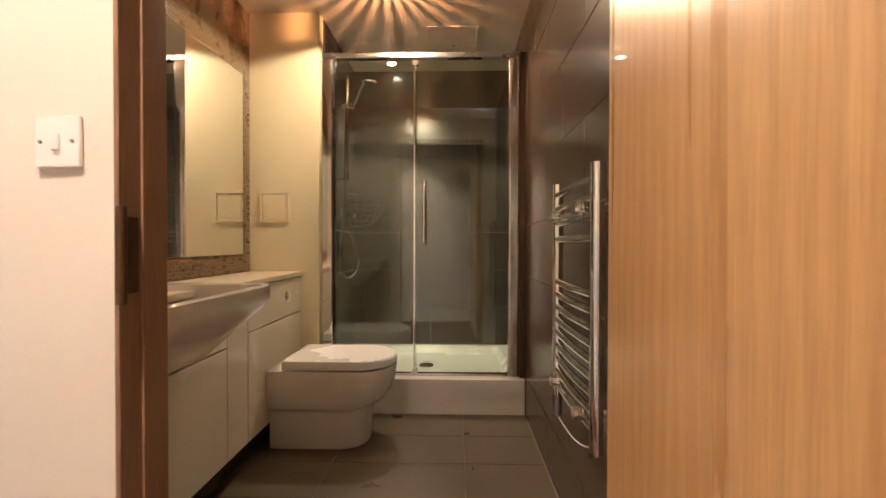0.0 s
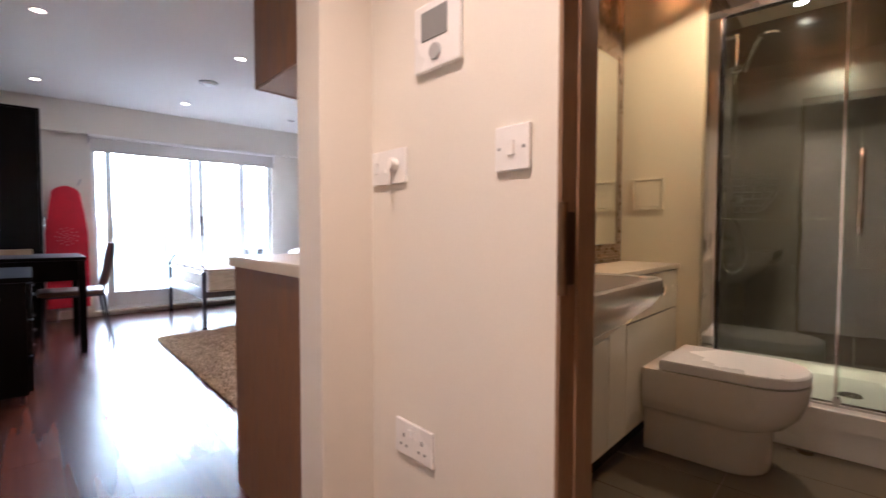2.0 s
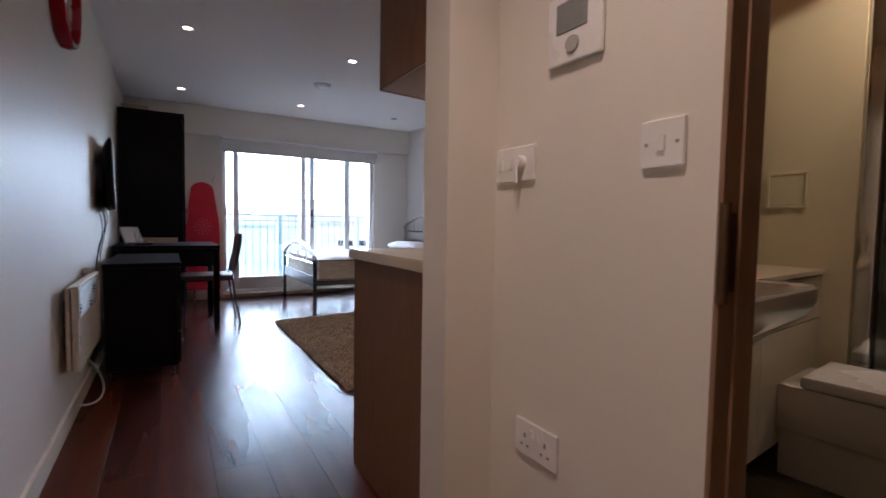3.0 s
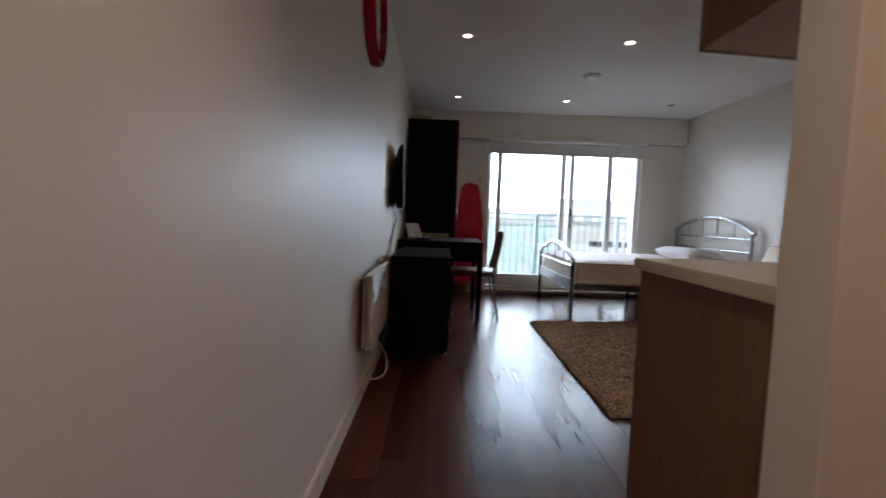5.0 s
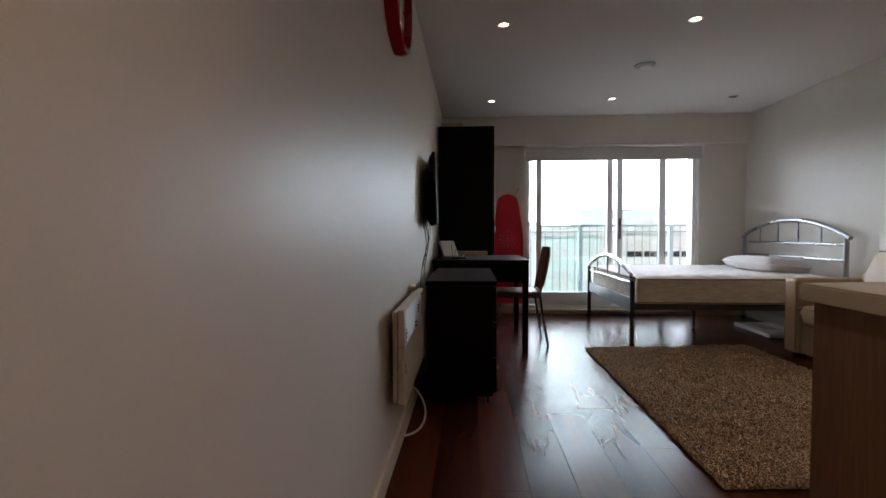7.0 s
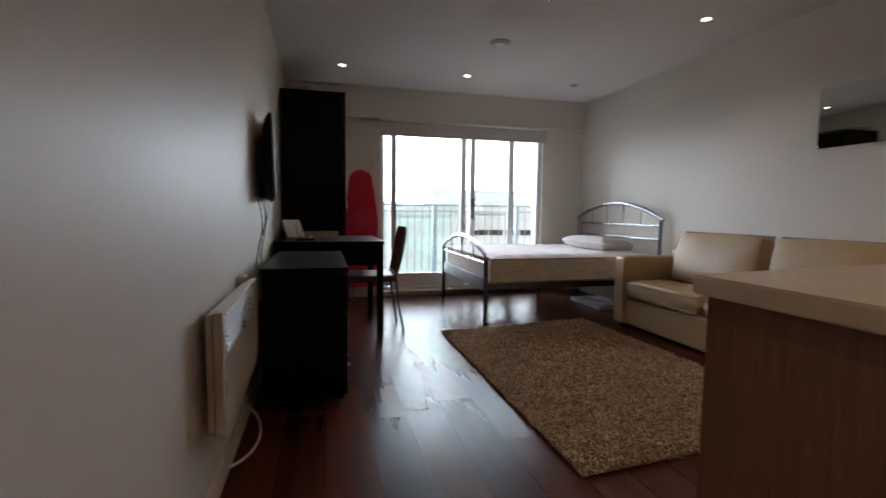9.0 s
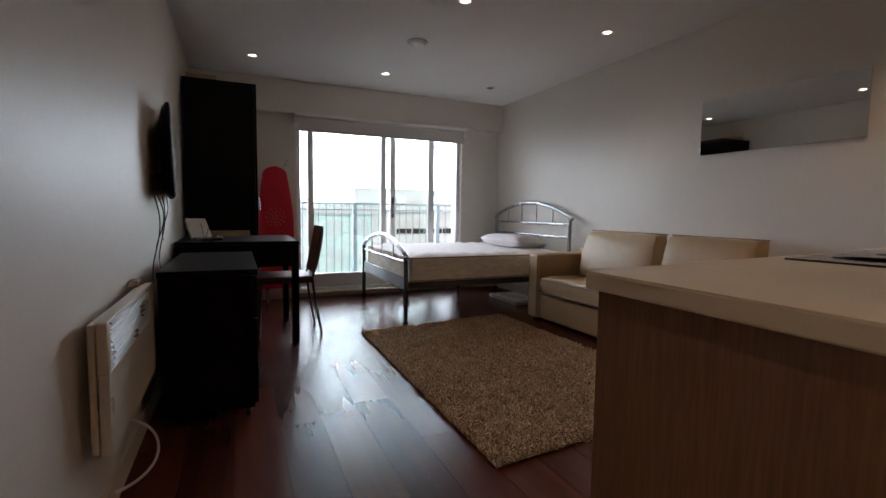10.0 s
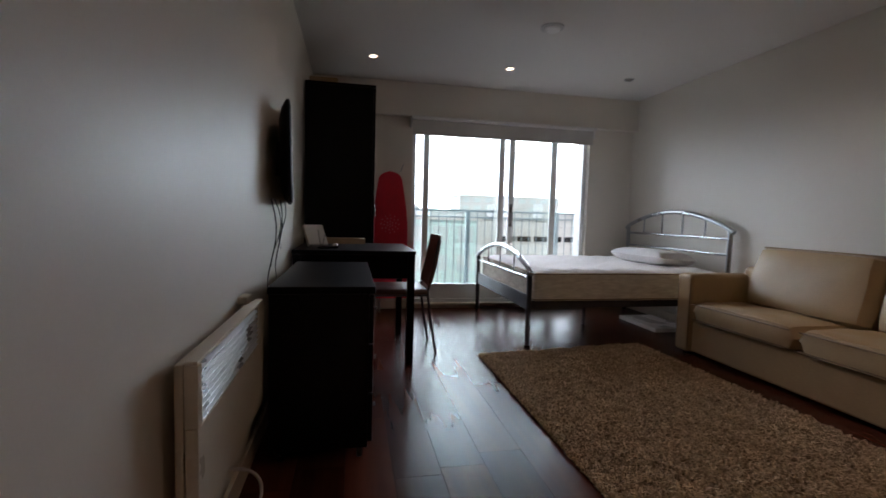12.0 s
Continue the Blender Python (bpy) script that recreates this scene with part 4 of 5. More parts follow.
tagged(ub, "low white plastic storage box under the bed", "box")

# sofa
sf = thing("sofa", "cream leather two-seat sofa with piped loose cushions", "sofa", (-3.8, 3.15, 0))
SX0, SX1, SY0, SY1 = -4.82, -2.78, 2.80, 3.49
part("base", boxed(SX0 + 0.02, SX1 - 0.02, SY0 + 0.035, SY1 - 0.02, 0.03, 0.27, bevel=0.02, seg=3), LEATHER, sf)
for x0 in (SX0, SX1 - 0.165):
    a = part("arm", boxed(x0, x0 + 0.155, SY0, SY1 - 0.02, 0.025, 0.635, bevel=0.03, seg=4), LEATHER, sf)
    for dx in (0.02, 0.145):
        part("piping", tubed([(x0 + dx, SY0 + 0.004, 0.05), (x0 + dx, SY0 + 0.004, 0.60)], 0.005, seg=6), PIPING, a)
part("back", boxed(SX0 + 0.1, SX1 - 0.1, SY1 - 0.18, SY1, 0.03, 0.70, bevel=0.04, seg=4), LEATHER, sf)
for x0, x1 in ((-4.655, -3.803), (-3.797, -2.945)):
    bm = cushion(0, 0, 0, x1 - x0, SY1 - 0.19 - SY0 + 0.012, 0.165, 0.11, 9.0 + x0, n=26)
    bmesh.ops.transform(bm, matrix=pose((x0 + x1) / 2, (SY0 - 0.012 + SY1 - 0.19) / 2, 0.357, 0, 0, 0), verts=bm.verts)
    c = part("seat_cushion", bm, LEATHER, sf)
    for z in (0.300, 0.412):
        part("piping", tubed([(x0 + 0.03, SY0 - 0.012, z), (x1 - 0.03, SY0 - 0.012, z)], 0.005, seg=6), PIPING, c)
for i, (x0, x1) in enumerate(((-4.59, -3.70), (-3.69, -2.93))):
    bm = cushion(0, 0, 0, x1 - x0, 0.47, 0.19, 0.26, 5.0 + i * 3)
    bmesh.ops.transform(bm, matrix=pose((x0 + x1) / 2, 3.29, 0.635, 76, 0, 0), verts=bm.verts)
    c = part("back_cushion", bm, LEATHER, sf)
    bm = tubed([(x0 - (x0 + x1) / 2 + 0.02, 0.232, 0.0), ((x1 - x0) / 2 - 0.02, 0.232, 0.0)], 0.006, seg=6)
    bmesh.ops.transform(bm, matrix=pose((x0 + x1) / 2, 3.29, 0.635, 76, 0, 0), verts=bm.verts)
    part("piping", bm, PIPING, c)
for x in (SX0 + 0.08, SX1 - 0.08):
    for y in (SY0 + 0.08, SY1 - 0.08):
        part("foot", boxed(x - 0.03, x + 0.03, y - 0.03, y + 0.03, 0.0, 0.03), DARKPL, sf)

# wall mirror
mi = thing("wall_mirror", "long frameless wall mirror on cream wall", "mirror", (-3.07, RIGHT, 1.66))
part("backing", boxed(-3.58, -2.56, RIGHT - 0.012, RIGHT, 1.475, 1.865), GREYPL, mi)
part("mirror_glass", boxed(-3.585, -2.555, RIGHT - 0.018, RIGHT - 0.0125, 1.47, 1.87, bevel=0.002), MIRROR, mi)

# rug: woven backing with many short tufts
RUG = [(-4.815, 1.165), (-2.625, 1.165), (-2.74, 2.64), (-4.985, 2.59)]


def on_rug(u, v):
    (ax, ay), (bx_, by_), (cx_, cy_), (dx_, dy_) = RUG
    x = ax * (1 - u) * (1 - v) + bx_ * u * (1 - v) + cx_ * u * v + dx_ * (1 - u) * v
    y = ay * (1 - u) * (1 - v) + by_ * u * (1 - v) + cy_ * u * v + dy_ * (1 - u) * v
    return x, y


rg = thing("rug", "beige-brown shaggy wool rug on wooden floor", "rug", (-3.8, 1.9, 0.0))
bm = bmesh.new()
prism(bm, RUG, 0.0012, 0.007)
part("backing", bm, RUGDARK, rg)
rnd = random.Random(4)
verts, faces = [], []
for i in range(290):
    for j in range(190):
        u, v = (i + rnd.random()) / 290, (j + rnd.random()) / 190
        x, y = on_rug(u, v)
        a, h, w = rnd.uniform(0, math.tau), rnd.uniform(0.006, 0.022), rnd.uniform(0.0034, 0.0062)
        lx, ly = max(-0.025, min(0.025, rnd.gauss(0.006, 0.014))), rnd.gauss(0, 0.007)
        # the pile lies in uneven clumps with partings between them
        clump = math.sin(62 * x + 9 * y + 2.4 * math.sin(13 * y + 5 * x)) * math.sin(27 * y - 8 * x + 2.1 * math.sin(17 * x - 6 * y))
        if clump < -0.25 and rnd.random() < 0.62:
            h, w = h * 0.3, w * 0.55
        elif clump > 0.2:
            h *= 1.25
        k = len(verts)
        for q in range(3):
            verts.append((x + w * math.cos(a + q * 2.094), y + w * math.sin(a + q * 2.094), 0.0065))
        for q in range(3):
            verts.append((x + lx + 0.8 * w * math.cos(a + q * 2.094), y + ly + 0.8 * w * math.sin(a + q * 2.094), 0.0065 + h))
        faces += [(k, k + 1, k + 4, k + 3), (k + 1, k + 2, k + 5, k + 4), (k + 2, k, k + 3, k + 5), (k + 3, k + 4, k + 5)]
data = bpy.data.meshes.new("shag")
data.from_pydata(verts, [], faces)
data.materials.append(RUGPILE)
pile = new("shag", data)
pile.parent = rg
pile.matrix_parent_inverse = Matrix.Translation([-c for c in rg["base"]])
tagged(pile, kind="stuff")

# ---- bathroom ----
VF, VT = -1.30, 0.83
va = thing("vanity_unit", "gloss cream bathroom vanity unit with dark recessed plinth", "cabinet", (-1.45, -0.9, 0), BATH)
part("carcass", boxed(BL + 0.002, VF - 0.02, -1.80, -0.003, 0.12, VT - 0.025), GLOSSCREAM, va)
for v0, v1 in ((-1.80, -1.36), (-1.355, -0.885)):
    part("door", boxed(VF - 0.019, VF, v0, v1, 0.125, 0.575, bevel=0.003), GLOSSCREAM, va)
part("top_panel", boxed(VF - 0.019, VF, -1.80, -0.885, 0.58, VT - 0.03, bevel=0.003), GLOSSCREAM, va)
part("filler_panel", boxed(VF - 0.019, VF, -0.88, -0.705, 0.125, VT - 0.03, bevel=0.003), GLOSSCREAM, va)
part("cistern_panel", boxed(VF - 0.019, VF, -0.70, -0.005, 0.125, 0.60, bevel=0.003), GLOSSCREAM, va)
part("cistern_panel", boxed(VF - 0.019, VF, -0.70, -0.005, 0.605, VT - 0.03, bevel=0.003), GLOSSCREAM, va)
part("plinth", boxed(VF - 0.09, VF - 0.07, -1.80, -0.003, 0.0, 0.12), TILEDARK, va, "dark recessed plinth")
fl = part("flush_button", lathe(bmesh.new(), [(0.030, 0.0), (0.030, 0.006), (0.024, 0.009)], (VF, -0.25, 0.71), 22, "x"), CHROME, va, "round chrome flush button")
part("button", boxed(VF + 0.009, VF + 0.013, -0.262, -0.238, 0.695, 0.725, bevel=0.002), CHROME, fl)
wt2 = mesh_object("vanity_worktop", boxed(BL + 0.002, VF + 0.012, -1.80, -0.003, VT - 0.022, VT, bevel=0.004), WORKTOP)
wt2.matrix_basis = BATH
tagged(wt2, "cream laminate worktop over the vanity unit", "worktop")

# basin: semi-recessed, with a hollow bowl
ba = thing("basin", "white ceramic semi-recessed wash basin in vanity unit", "basin", (-1.2, -1.33, VT), BATH)
BV0, BV1, BU0, BU1 = -1.70, -1.08, -1.50, -1.03
bm = bmesh.new()


def rounded(u0, u1, v0, v1, r, z, n=7):
    pts = []
    for cx, cy, a0 in ((u1 - r, v1 - r, 0), (u0 + r, v1 - r, 90), (u0 + r, v0 + r, 180), (u1 - r, v0 + r, 270)):
        for k in range(n):
            a = radians(a0 + 90 * k / (n - 1))
            pts.append((cx + r * math.cos(a), cy + r * math.sin(a), z))
    return pts


rings = [rounded(BU0 + 0.05, VF + 0.02, BV0 + 0.10, BV1 - 0.10, 0.05, 0.60),
         rounded(BU0 + 0.04, VF + 0.10, BV0 + 0.07, BV1 - 0.07, 0.07, 0.63),
         rounded(BU0 + 0.02, VF + 0.18, BV0 + 0.03, BV1 - 0.03, 0.08, 0.71),
         rounded(BU0, BU1 - 0.02, BV0 + 0.008, BV1 - 0.008, 0.07, 0.77),
         rounded(BU0, BU1, BV0, BV1, 0.06, 0.81),
         rounded(BU0, BU1, BV0, BV1, 0.06, 0.848),
         rounded(BU0 + 0.004, BU1 - 0.006, BV0 + 0.006, BV1 - 0.006, 0.06, 0.854),
         rounded(BU0 + 0.13, BU1 - 0.025, BV0 + 0.03, BV1 - 0.03, 0.06, 0.850),
         rounded(BU0 + 0.16, BU1 - 0.06, BV0 + 0.07, BV1 - 0.07, 0.08, 0.79),
         rounded(BU0 + 0.20, BU1 - 0.14, BV0 + 0.14, BV1 - 0.14, 0.08, 0.755)]
loft(bm, rings)
part("bowl", bm, CERAMIC, ba)
part("waste", lathe(bmesh.new(), [(0.022, 0.756), (0.020, 0.760)], (BU0 + 0.3, -1.34, 0), 18), CHROME, ba, "chrome waste")
tp = thing("basin_tap", "chrome single-lever basin tap", "tap", (BU0 + 0.07, -1.34, 0.854), BATH)
part("body", lathe(bmesh.new(), [(0.024, 0.0), (0.022, 0.01), (0.020, 0.10), (0.014, 0.112)], (BU0 + 0.07, -1.34, 0.873), 18), CHROME, tp)
part("spout", tubed([(BU0 + 0.08, -1.34, 0.935), (BU0 + 0.14, -1.34, 0.955), (BU0 + 0.19, -1.34, 0.935)], 0.013, seg=10), CHROME, tp)
part("lever", tubed([(BU0 + 0.07, -1.34, 0.985), (BU0 + 0.13, -1.34, 1.02)], 0.007, seg=8), CHROME, tp)

# toilet
to = thing("toilet", "white ceramic back-to-wall toilet with closed lid", "toilet", (-1.0, -0.33, 0), BATH)
TV = -0.325


def pan(u0, u1, w, z, n=18):
    """A plan outline with a square back and a round front."""
    pts = []
    r = w
    for k in range(n):
        a = radians(90 - 180 * k / (n - 1))
        pts.append((u1 - r * 0.85 + r * 0.85 * math.cos(a), TV + w * math.sin(a), z))
    pts += [(u0, TV - w, z), (u0, TV, z), (u0, TV + w, z)]
    return pts


bm = bmesh.new()
loft(bm, [pan(VF + 0.003, -0.835, 0.150, 0.0), pan(VF + 0.003, -0.83, 0.154, 0.02), pan(VF + 0.003, -0.825, 0.156, 0.175), pan(VF + 0.003, -0.82, 0.160, 0.187), pan(VF + 0.003, -0.775, 0.182, 0.205), pan(VF + 0.003, -0.735, 0.192, 0.25), pan(VF + 0.003, -0.712, 0.196, 0.31), pan(VF + 0.003, -0.702, 0.197, 0.375), pan(VF + 0.003, -0.705, 0.195, 0.385)])
part("bowl", bm, CERAMIC, to)
bm = bmesh.new()
loft(bm, [pan(-1.215, -0.715, 0.186, 0.388), pan(-1.225, -0.705, 0.192, 0.394), pan(-1.225, -0.705, 0.192, 0.424), pan(-1.22, -0.712, 0.187, 0.432)])
part("lid", bm, WHITE, to, "closed white plastic seat lid")
for v in (TV - 0.08, TV + 0.08):
    part("hinge", tubed([(-1.235, v - 0.02, 0.395), (-1.235, v + 0.02, 0.395)], 0.010, seg=8), CHROME, to)

# bathroom mirror and wall panel
bmir = mesh_object("bathroom_mirror", boxed(BL + 0.0015, BL + 0.0075, -1.74, -0.115, 0.93, 1.932, bevel=0.002), MIRROR)
bmir.matrix_basis = BATH
tagged(bmir, "large frameless bathroom mirror on brown mosaic wall", "mirror")
ap = thing("access_panel", "cream square access panel in bathroom wall", "panel", (-1.46, 0, 1.2), BATH)
bm = bmesh.new()
for u0, u1, z0, z1 in ((-1.545, -1.533, 1.118, 1.292), (-1.387, -1.375, 1.118, 1.292), (-1.533, -1.387, 1.118, 1.130), (-1.533, -1.387, 1.280, 1.292)):
    box(bm, u0, u1, -0.012, -0.0005, z0, z1, bevel=0.002)
part("panel_frame", bm, BATHPAINT, ap)
part("hatch", boxed(-1.529, -1.391, -0.008, -0.0005, 1.134, 1.276, bevel=0.002), BATHPAINT, ap)

# shower
st = thing("shower_tray", "white acrylic shower tray on a cream plinth", "shower tray", (-0.6, 0.45, 0), BATH)
part("plinth", boxed(SL + 0.002, -0.002, -0.002, BD - 0.01, 0.0, 0.125, bevel=0.002), ACRYLIC, st, "cream plinth panel")
bm = bmesh.new()
rings = [rounded(SL + 0.002, -0.002, -0.012, BD - 0.01, 0.01, 0.127), rounded(SL + 0.002, -0.002, -0.012, BD - 0.01, 0.012, 0.205), rounded(SL + 0.006, -0.006, -0.008, BD - 0.014, 0.012, 0.209),
         rounded(SL + 0.07, -0.07, 0.07, BD - 0.07, 0.05, 0.207), rounded(SL + 0.10, -0.10, 0.10, BD - 0.10, 0.06, 0.165)]
loft(bm, rings)
part("tray", bm, ACRYLIC, st)
part("waste", lathe(bmesh.new(), [(0.05, 0.166), (0.045, 0.172)], (-0.6, 0.45, 0), 24), CHROME, st, "round chrome waste")

sd = thing("shower_door", "chrome-framed sliding glass shower door", "shower door", (-0.6, 0.05, 0.21), BATH)
FT = 2.105
part("top_rail", boxed(SL + 0.01, -0.035, 0.015, 0.065, FT - 0.035, FT, bevel=0.008), STEEL, sd)
part("bottom_rail", boxed(SL + 0.05, -0.085, 0.02, 0.06, 0.210, 0.232, bevel=0.004), CHROME, sd)
for u0, u1 in ((SL + 0.004, SL + 0.075), (-0.10, -0.035)):
    bm = boxed(u0, u1, 0.01, 0.07, 0.210, FT - 0.0355, bevel=0.012, seg=3)
    part("post", bm, CHROME, sd)
part("gasket", boxed(SL + 0.075, SL + 0.085, 0.03, 0.05, 0.232, FT - 0.036), DARKPL, sd, "dark rubber gasket")
part("wall_channel", boxed(-0.034, -0.001, 0.02, 0.06, 0.210, FT - 0.002, bevel=0.003), BRASS, sd)
g = part("fixed_pane", boxed(SL + 0.07, -0.63, 0.036, 0.042, 0.232, FT - 0.036), SHOWERGLASS, sd)
g.visible_shadow = False
sl = part("sliding_pane", boxed(-0.645, -0.095, 0.024, 0.030, 0.240, FT - 0.05), SHOWERGLASS, sd)
sl.visible_shadow = False
part("edge_strip", boxed(-0.650, -0.638, 0.018, 0.036, 0.240, FT - 0.05, bevel=0.002), CHROME, sl)
for z in (0.245, FT - 0.065):
    part("roller", lathe(bmesh.new(), [(0.018, -0.012), (0.018, 0.012)], (-0.64, 0.02, z), 16, "y"), CHROME, sl)
hd = part("handle", tubed(arc(13, lambda u: (-0.585, 0.020 - 0.045 * math.sin(u * math.pi) ** 0.5, 0.99 + 0.36 * u)), 0.012, seg=10), CHROME, sl)

# shower fittings on the end wall
sk = thing("shower_mixer", "chrome thermostatic shower mixer with riser rail and hose", "shower", (SL + 0.05, 0.45, 1.2), BATH)
part("mixer_bar", tubed([(SL + 0.06, 0.32, 1.19), (SL + 0.06, 0.60, 1.19)], 0.022, seg=14), CHROME, sk)
for v in (0.31, 0.61):
    part("knob", tubed([(SL + 0.06, v - 0.03, 1.19), (SL + 0.06, v + 0.03, 1.19)], 0.028, seg=14), CHROME, sk)
for v in (0.38, 0.54):
    part("wall_union", tubed([(SL + 0.001, v, 1.19), (SL + 0.06, v, 1.19)], 0.016, seg=10), CHROME, sk)
part("riser_rail", tubed([(SL + 0.06, 0.45, 1.42), (SL + 0.06, 0.45, 2.12)], 0.010, seg=10), CHROME, sk)
for z in (1.43, 2.11):
    part("rail_bracket", tubed([(SL + 0.001, 0.45, z), (SL + 0.07, 0.45, z)], 0.012, seg=10), CHROME, sk)
part("slider", tubed([(SL + 0.03, 0.45, 1.92), (SL + 0.12, 0.45, 1.93)], 0.022, seg=12), CHROME, sk)
hs = part("hand_shower", tubed([(SL + 0.10, 0.44, 1.90), (SL + 0.16, 0.41, 2.03), (SL + 0.20, 0.39, 2.07)], 0.013, seg=10), CHROME, sk)
part("shower_head", lathe(bmesh.new(), [(0.012, 0.012), (0.05, 0.0), (0.05, -0.012)], (SL + 0.22, 0.38, 2.06), 24), CHROME, hs)
HOSE = [Vector((u, 0.43, z)) for u, z in ((-1.16, 1.165), (-1.182, 1.00), (-1.18, 0.84), (-1.145, 0.765), (-1.085, 0.79), (-1.06, 0.88), (-1.10, 1.03), (-1.145, 1.13), (-1.15, 1.45), (-1.14, 1.90))]


def smooth_line(pts, n=6):
    """A smooth curve through points."""
    out = []
    for k in range(len(pts) - 1):
        p0, p1, p2, p3 = pts[max(0, k - 1)], pts[k], pts[k + 1], pts[min(len(pts) - 1, k + 2)]
        for i in range(n):
            u = i / n
            out.append(0.5 * (2 * p1 + (p2 - p0) * u + (2 * p0 - 5 * p1 + 4 * p2 - p3) * u * u + (3 * p1 - p0 - 3 * p2 + p3) * u ** 3))
    return out + [pts[-1]]


part("hose", tubed(smooth_line(HOSE), 0.008, seg=8), CHROME, sk, "silver flexible hose")
bk = thing("shower_basket", "dark wire corner shower basket", "basket", (SL + 0.02, BD - 0.02, 1.15), BATH)
for z, rr_ in ((1.32, 0.24), (1.28, 0.235), (1.24, 0.225), (1.20, 0.21), (1.16, 0.18), (1.12, 0.13)):
    part("wire", tubed(arc(13, lambda u: (SL + 0.012 + rr_ * math.sin(u * math.pi / 2), BD - 0.02 - rr_ * math.cos(u * math.pi / 2), z)), 0.005, seg=6), DARKPL, bk)
for k in range(7):
    a = k * math.pi / 12
    part("wire", tubed(arc(6, lambda u: (SL + 0.012 + (0.24 - 0.13 * u * u) * math.sin(a), BD - 0.02 - (0.24 - 0.13 * u * u) * math.cos(a), 1.32 - 0.20 * u)), 0.0035, seg=6), DARKPL, bk)

# towel rail
tr = thing("towel_rail", "chrome ladder towel rail on brown tiled wall", "towel rail", (0, -1.39, 0.5), BATH)
RV0, RV1, RZ0, RZ1 = -1.59, -1.175, 0.50, 1.18
for v in (RV0, RV1):
    part("upright", tubed([(-0.075, v, RZ0), (-0.075, v, RZ1)], 0.0165, seg=14), CHROME, tr)
for z in (1.145, 1.10, 1.055, 1.005, 0.87, 0.83, 0.79, 0.75, 0.71, 0.67, 0.63, 0.59, 0.55):
    part("rung", tubed(arc(9, lambda u: (-0.075 - 0.008 * math.sin(u * math.pi), RV0 + (RV1 - RV0) * u, z)), 0.011, seg=10), CHROME, tr)
for v in (RV0 + 0.07, RV1 - 0.07):
    for z in (1.075, 0.57):
        br = part("wall_bracket", tubed([(0.0, v, z), (-0.085, v, z)], 0.012, seg=10), CHROME, tr)
        part("cap", tubed([(-0.09, v, z), (-0.112, v, z)], 0.017, seg=12), CHROME, br)
part("element", tubed([(-0.075, RV1, 0.50), (-0.075, RV1, 0.44)], 0.017, seg=12), STEEL, tr, "grey heating element housing")
tc_ = mesh_object("towel_rail_cable", tubed(arc(16, lambda u: (-0.075 + 0.07 * u, RV1 - 0.16 * u, 0.44 - 0.05 * math.sin(u * math.pi * 0.75))), 0.0022, seg=6), WHITE)
tc_.matrix_basis = BATH
tagged(tc_, "white cable hanging below the towel rail", "cable")

# bathroom ceiling lamp with a ring of slats that throws rays on the ceiling
LU, LV, LZ = -0.76, -0.36, 0.052
cl = thing("ceiling_lamp", "bathroom ceiling lamp with ribbed amber glass shade", "ceiling light", (LU, LV, BC), BATH)
part("rose", lathe(bmesh.new(), [(0.035, 0.0), (0.035, -0.010), (0.012, -0.014)], (LU, LV, BC), 28), CHROME, cl)
part("stem", tubed([(LU, LV, BC - 0.016), (LU, LV, BC - LZ + 0.018)], 0.006, seg=8), CHROME, cl)
AMBER = bpy.data.materials.new("amber_glass")
AMBER.use_nodes = True
an = AMBER.node_tree
clear_part = an.nodes.new("ShaderNodeBsdfTransparent")
clear_part.inputs[0].default_value = (0.97, 0.72, 0.56, 1)
gloss_part = an.nodes["Principled BSDF"]
gloss_part.inputs["Base Color"].default_value, gloss_part.inputs["Roughness"].default_value = (0.5, 0.16, 0.06, 1), 0.1
amix = an.nodes.new("ShaderNodeMixShader")
amix.inputs[0].default_value = 0.12
an.links.new(clear_part.outputs[0], amix.inputs[1])
an.links.new(gloss_part.outputs[0], amix.inputs[2])
an.links.new(amix.outputs[0], an.nodes["Material Output"].inputs[0])
COPPER = shade("amber_glass_rib", (0.50, 0.17, 0.07), 0.25, metal=0.6, bump=0)
SR, S0, S1 = 0.070, BC - 0.004, BC - LZ - 0.020
part("shade", lathe(bmesh.new(), [(SR, S0), (SR, S1), (SR - 0.003, S1), (SR - 0.003, S0), (SR, S0)], (LU, LV, 0), 60), AMBER, cl, "amber glass drum")
for k in range(28):
    a = k * math.tau / 28
    bm = boxed(SR + 0.0005, SR + 0.005, -0.0042, 0.0042, S1 - BC, S0 - BC)
    bmesh.ops.rotate(bm, verts=bm.verts, cent=(0, 0, 0), matrix=Matrix.Rotation(a, 3, "Z"))
    bmesh.ops.translate(bm, verts=bm.verts, vec=(LU, LV, BC))
    part("rib", bm, COPPER, cl)
for z in (S1,):
    part("ring", tubed(arc(41, lambda u: (LU + 0.073 * math.cos(u * math.tau), LV + 0.073 * math.sin(u * math.tau), z)), 0.0045, seg=8), CHROME, cl)
for k in range(3):
    a = k * math.tau / 3
    part("arm", tubed([(LU, LV, S1), (LU + SR * math.cos(a), LV + SR * math.sin(a), S1)], 0.002, seg=6), CHROME, cl)
part("bulb", lathe(bmesh.new(), [(0.008, 0.016), (0.011, 0.010), (0.009, 0.003)], (LU, LV, BC - LZ), 14), LAMPON, cl, "glowing halogen bulb")
lamp("bath_lamp", "POINT", 24, (1.0, 0.77, 0.44), BATH @ Matrix.Translation((LU, LV, BC - LZ - 0.004)), size=0.004)

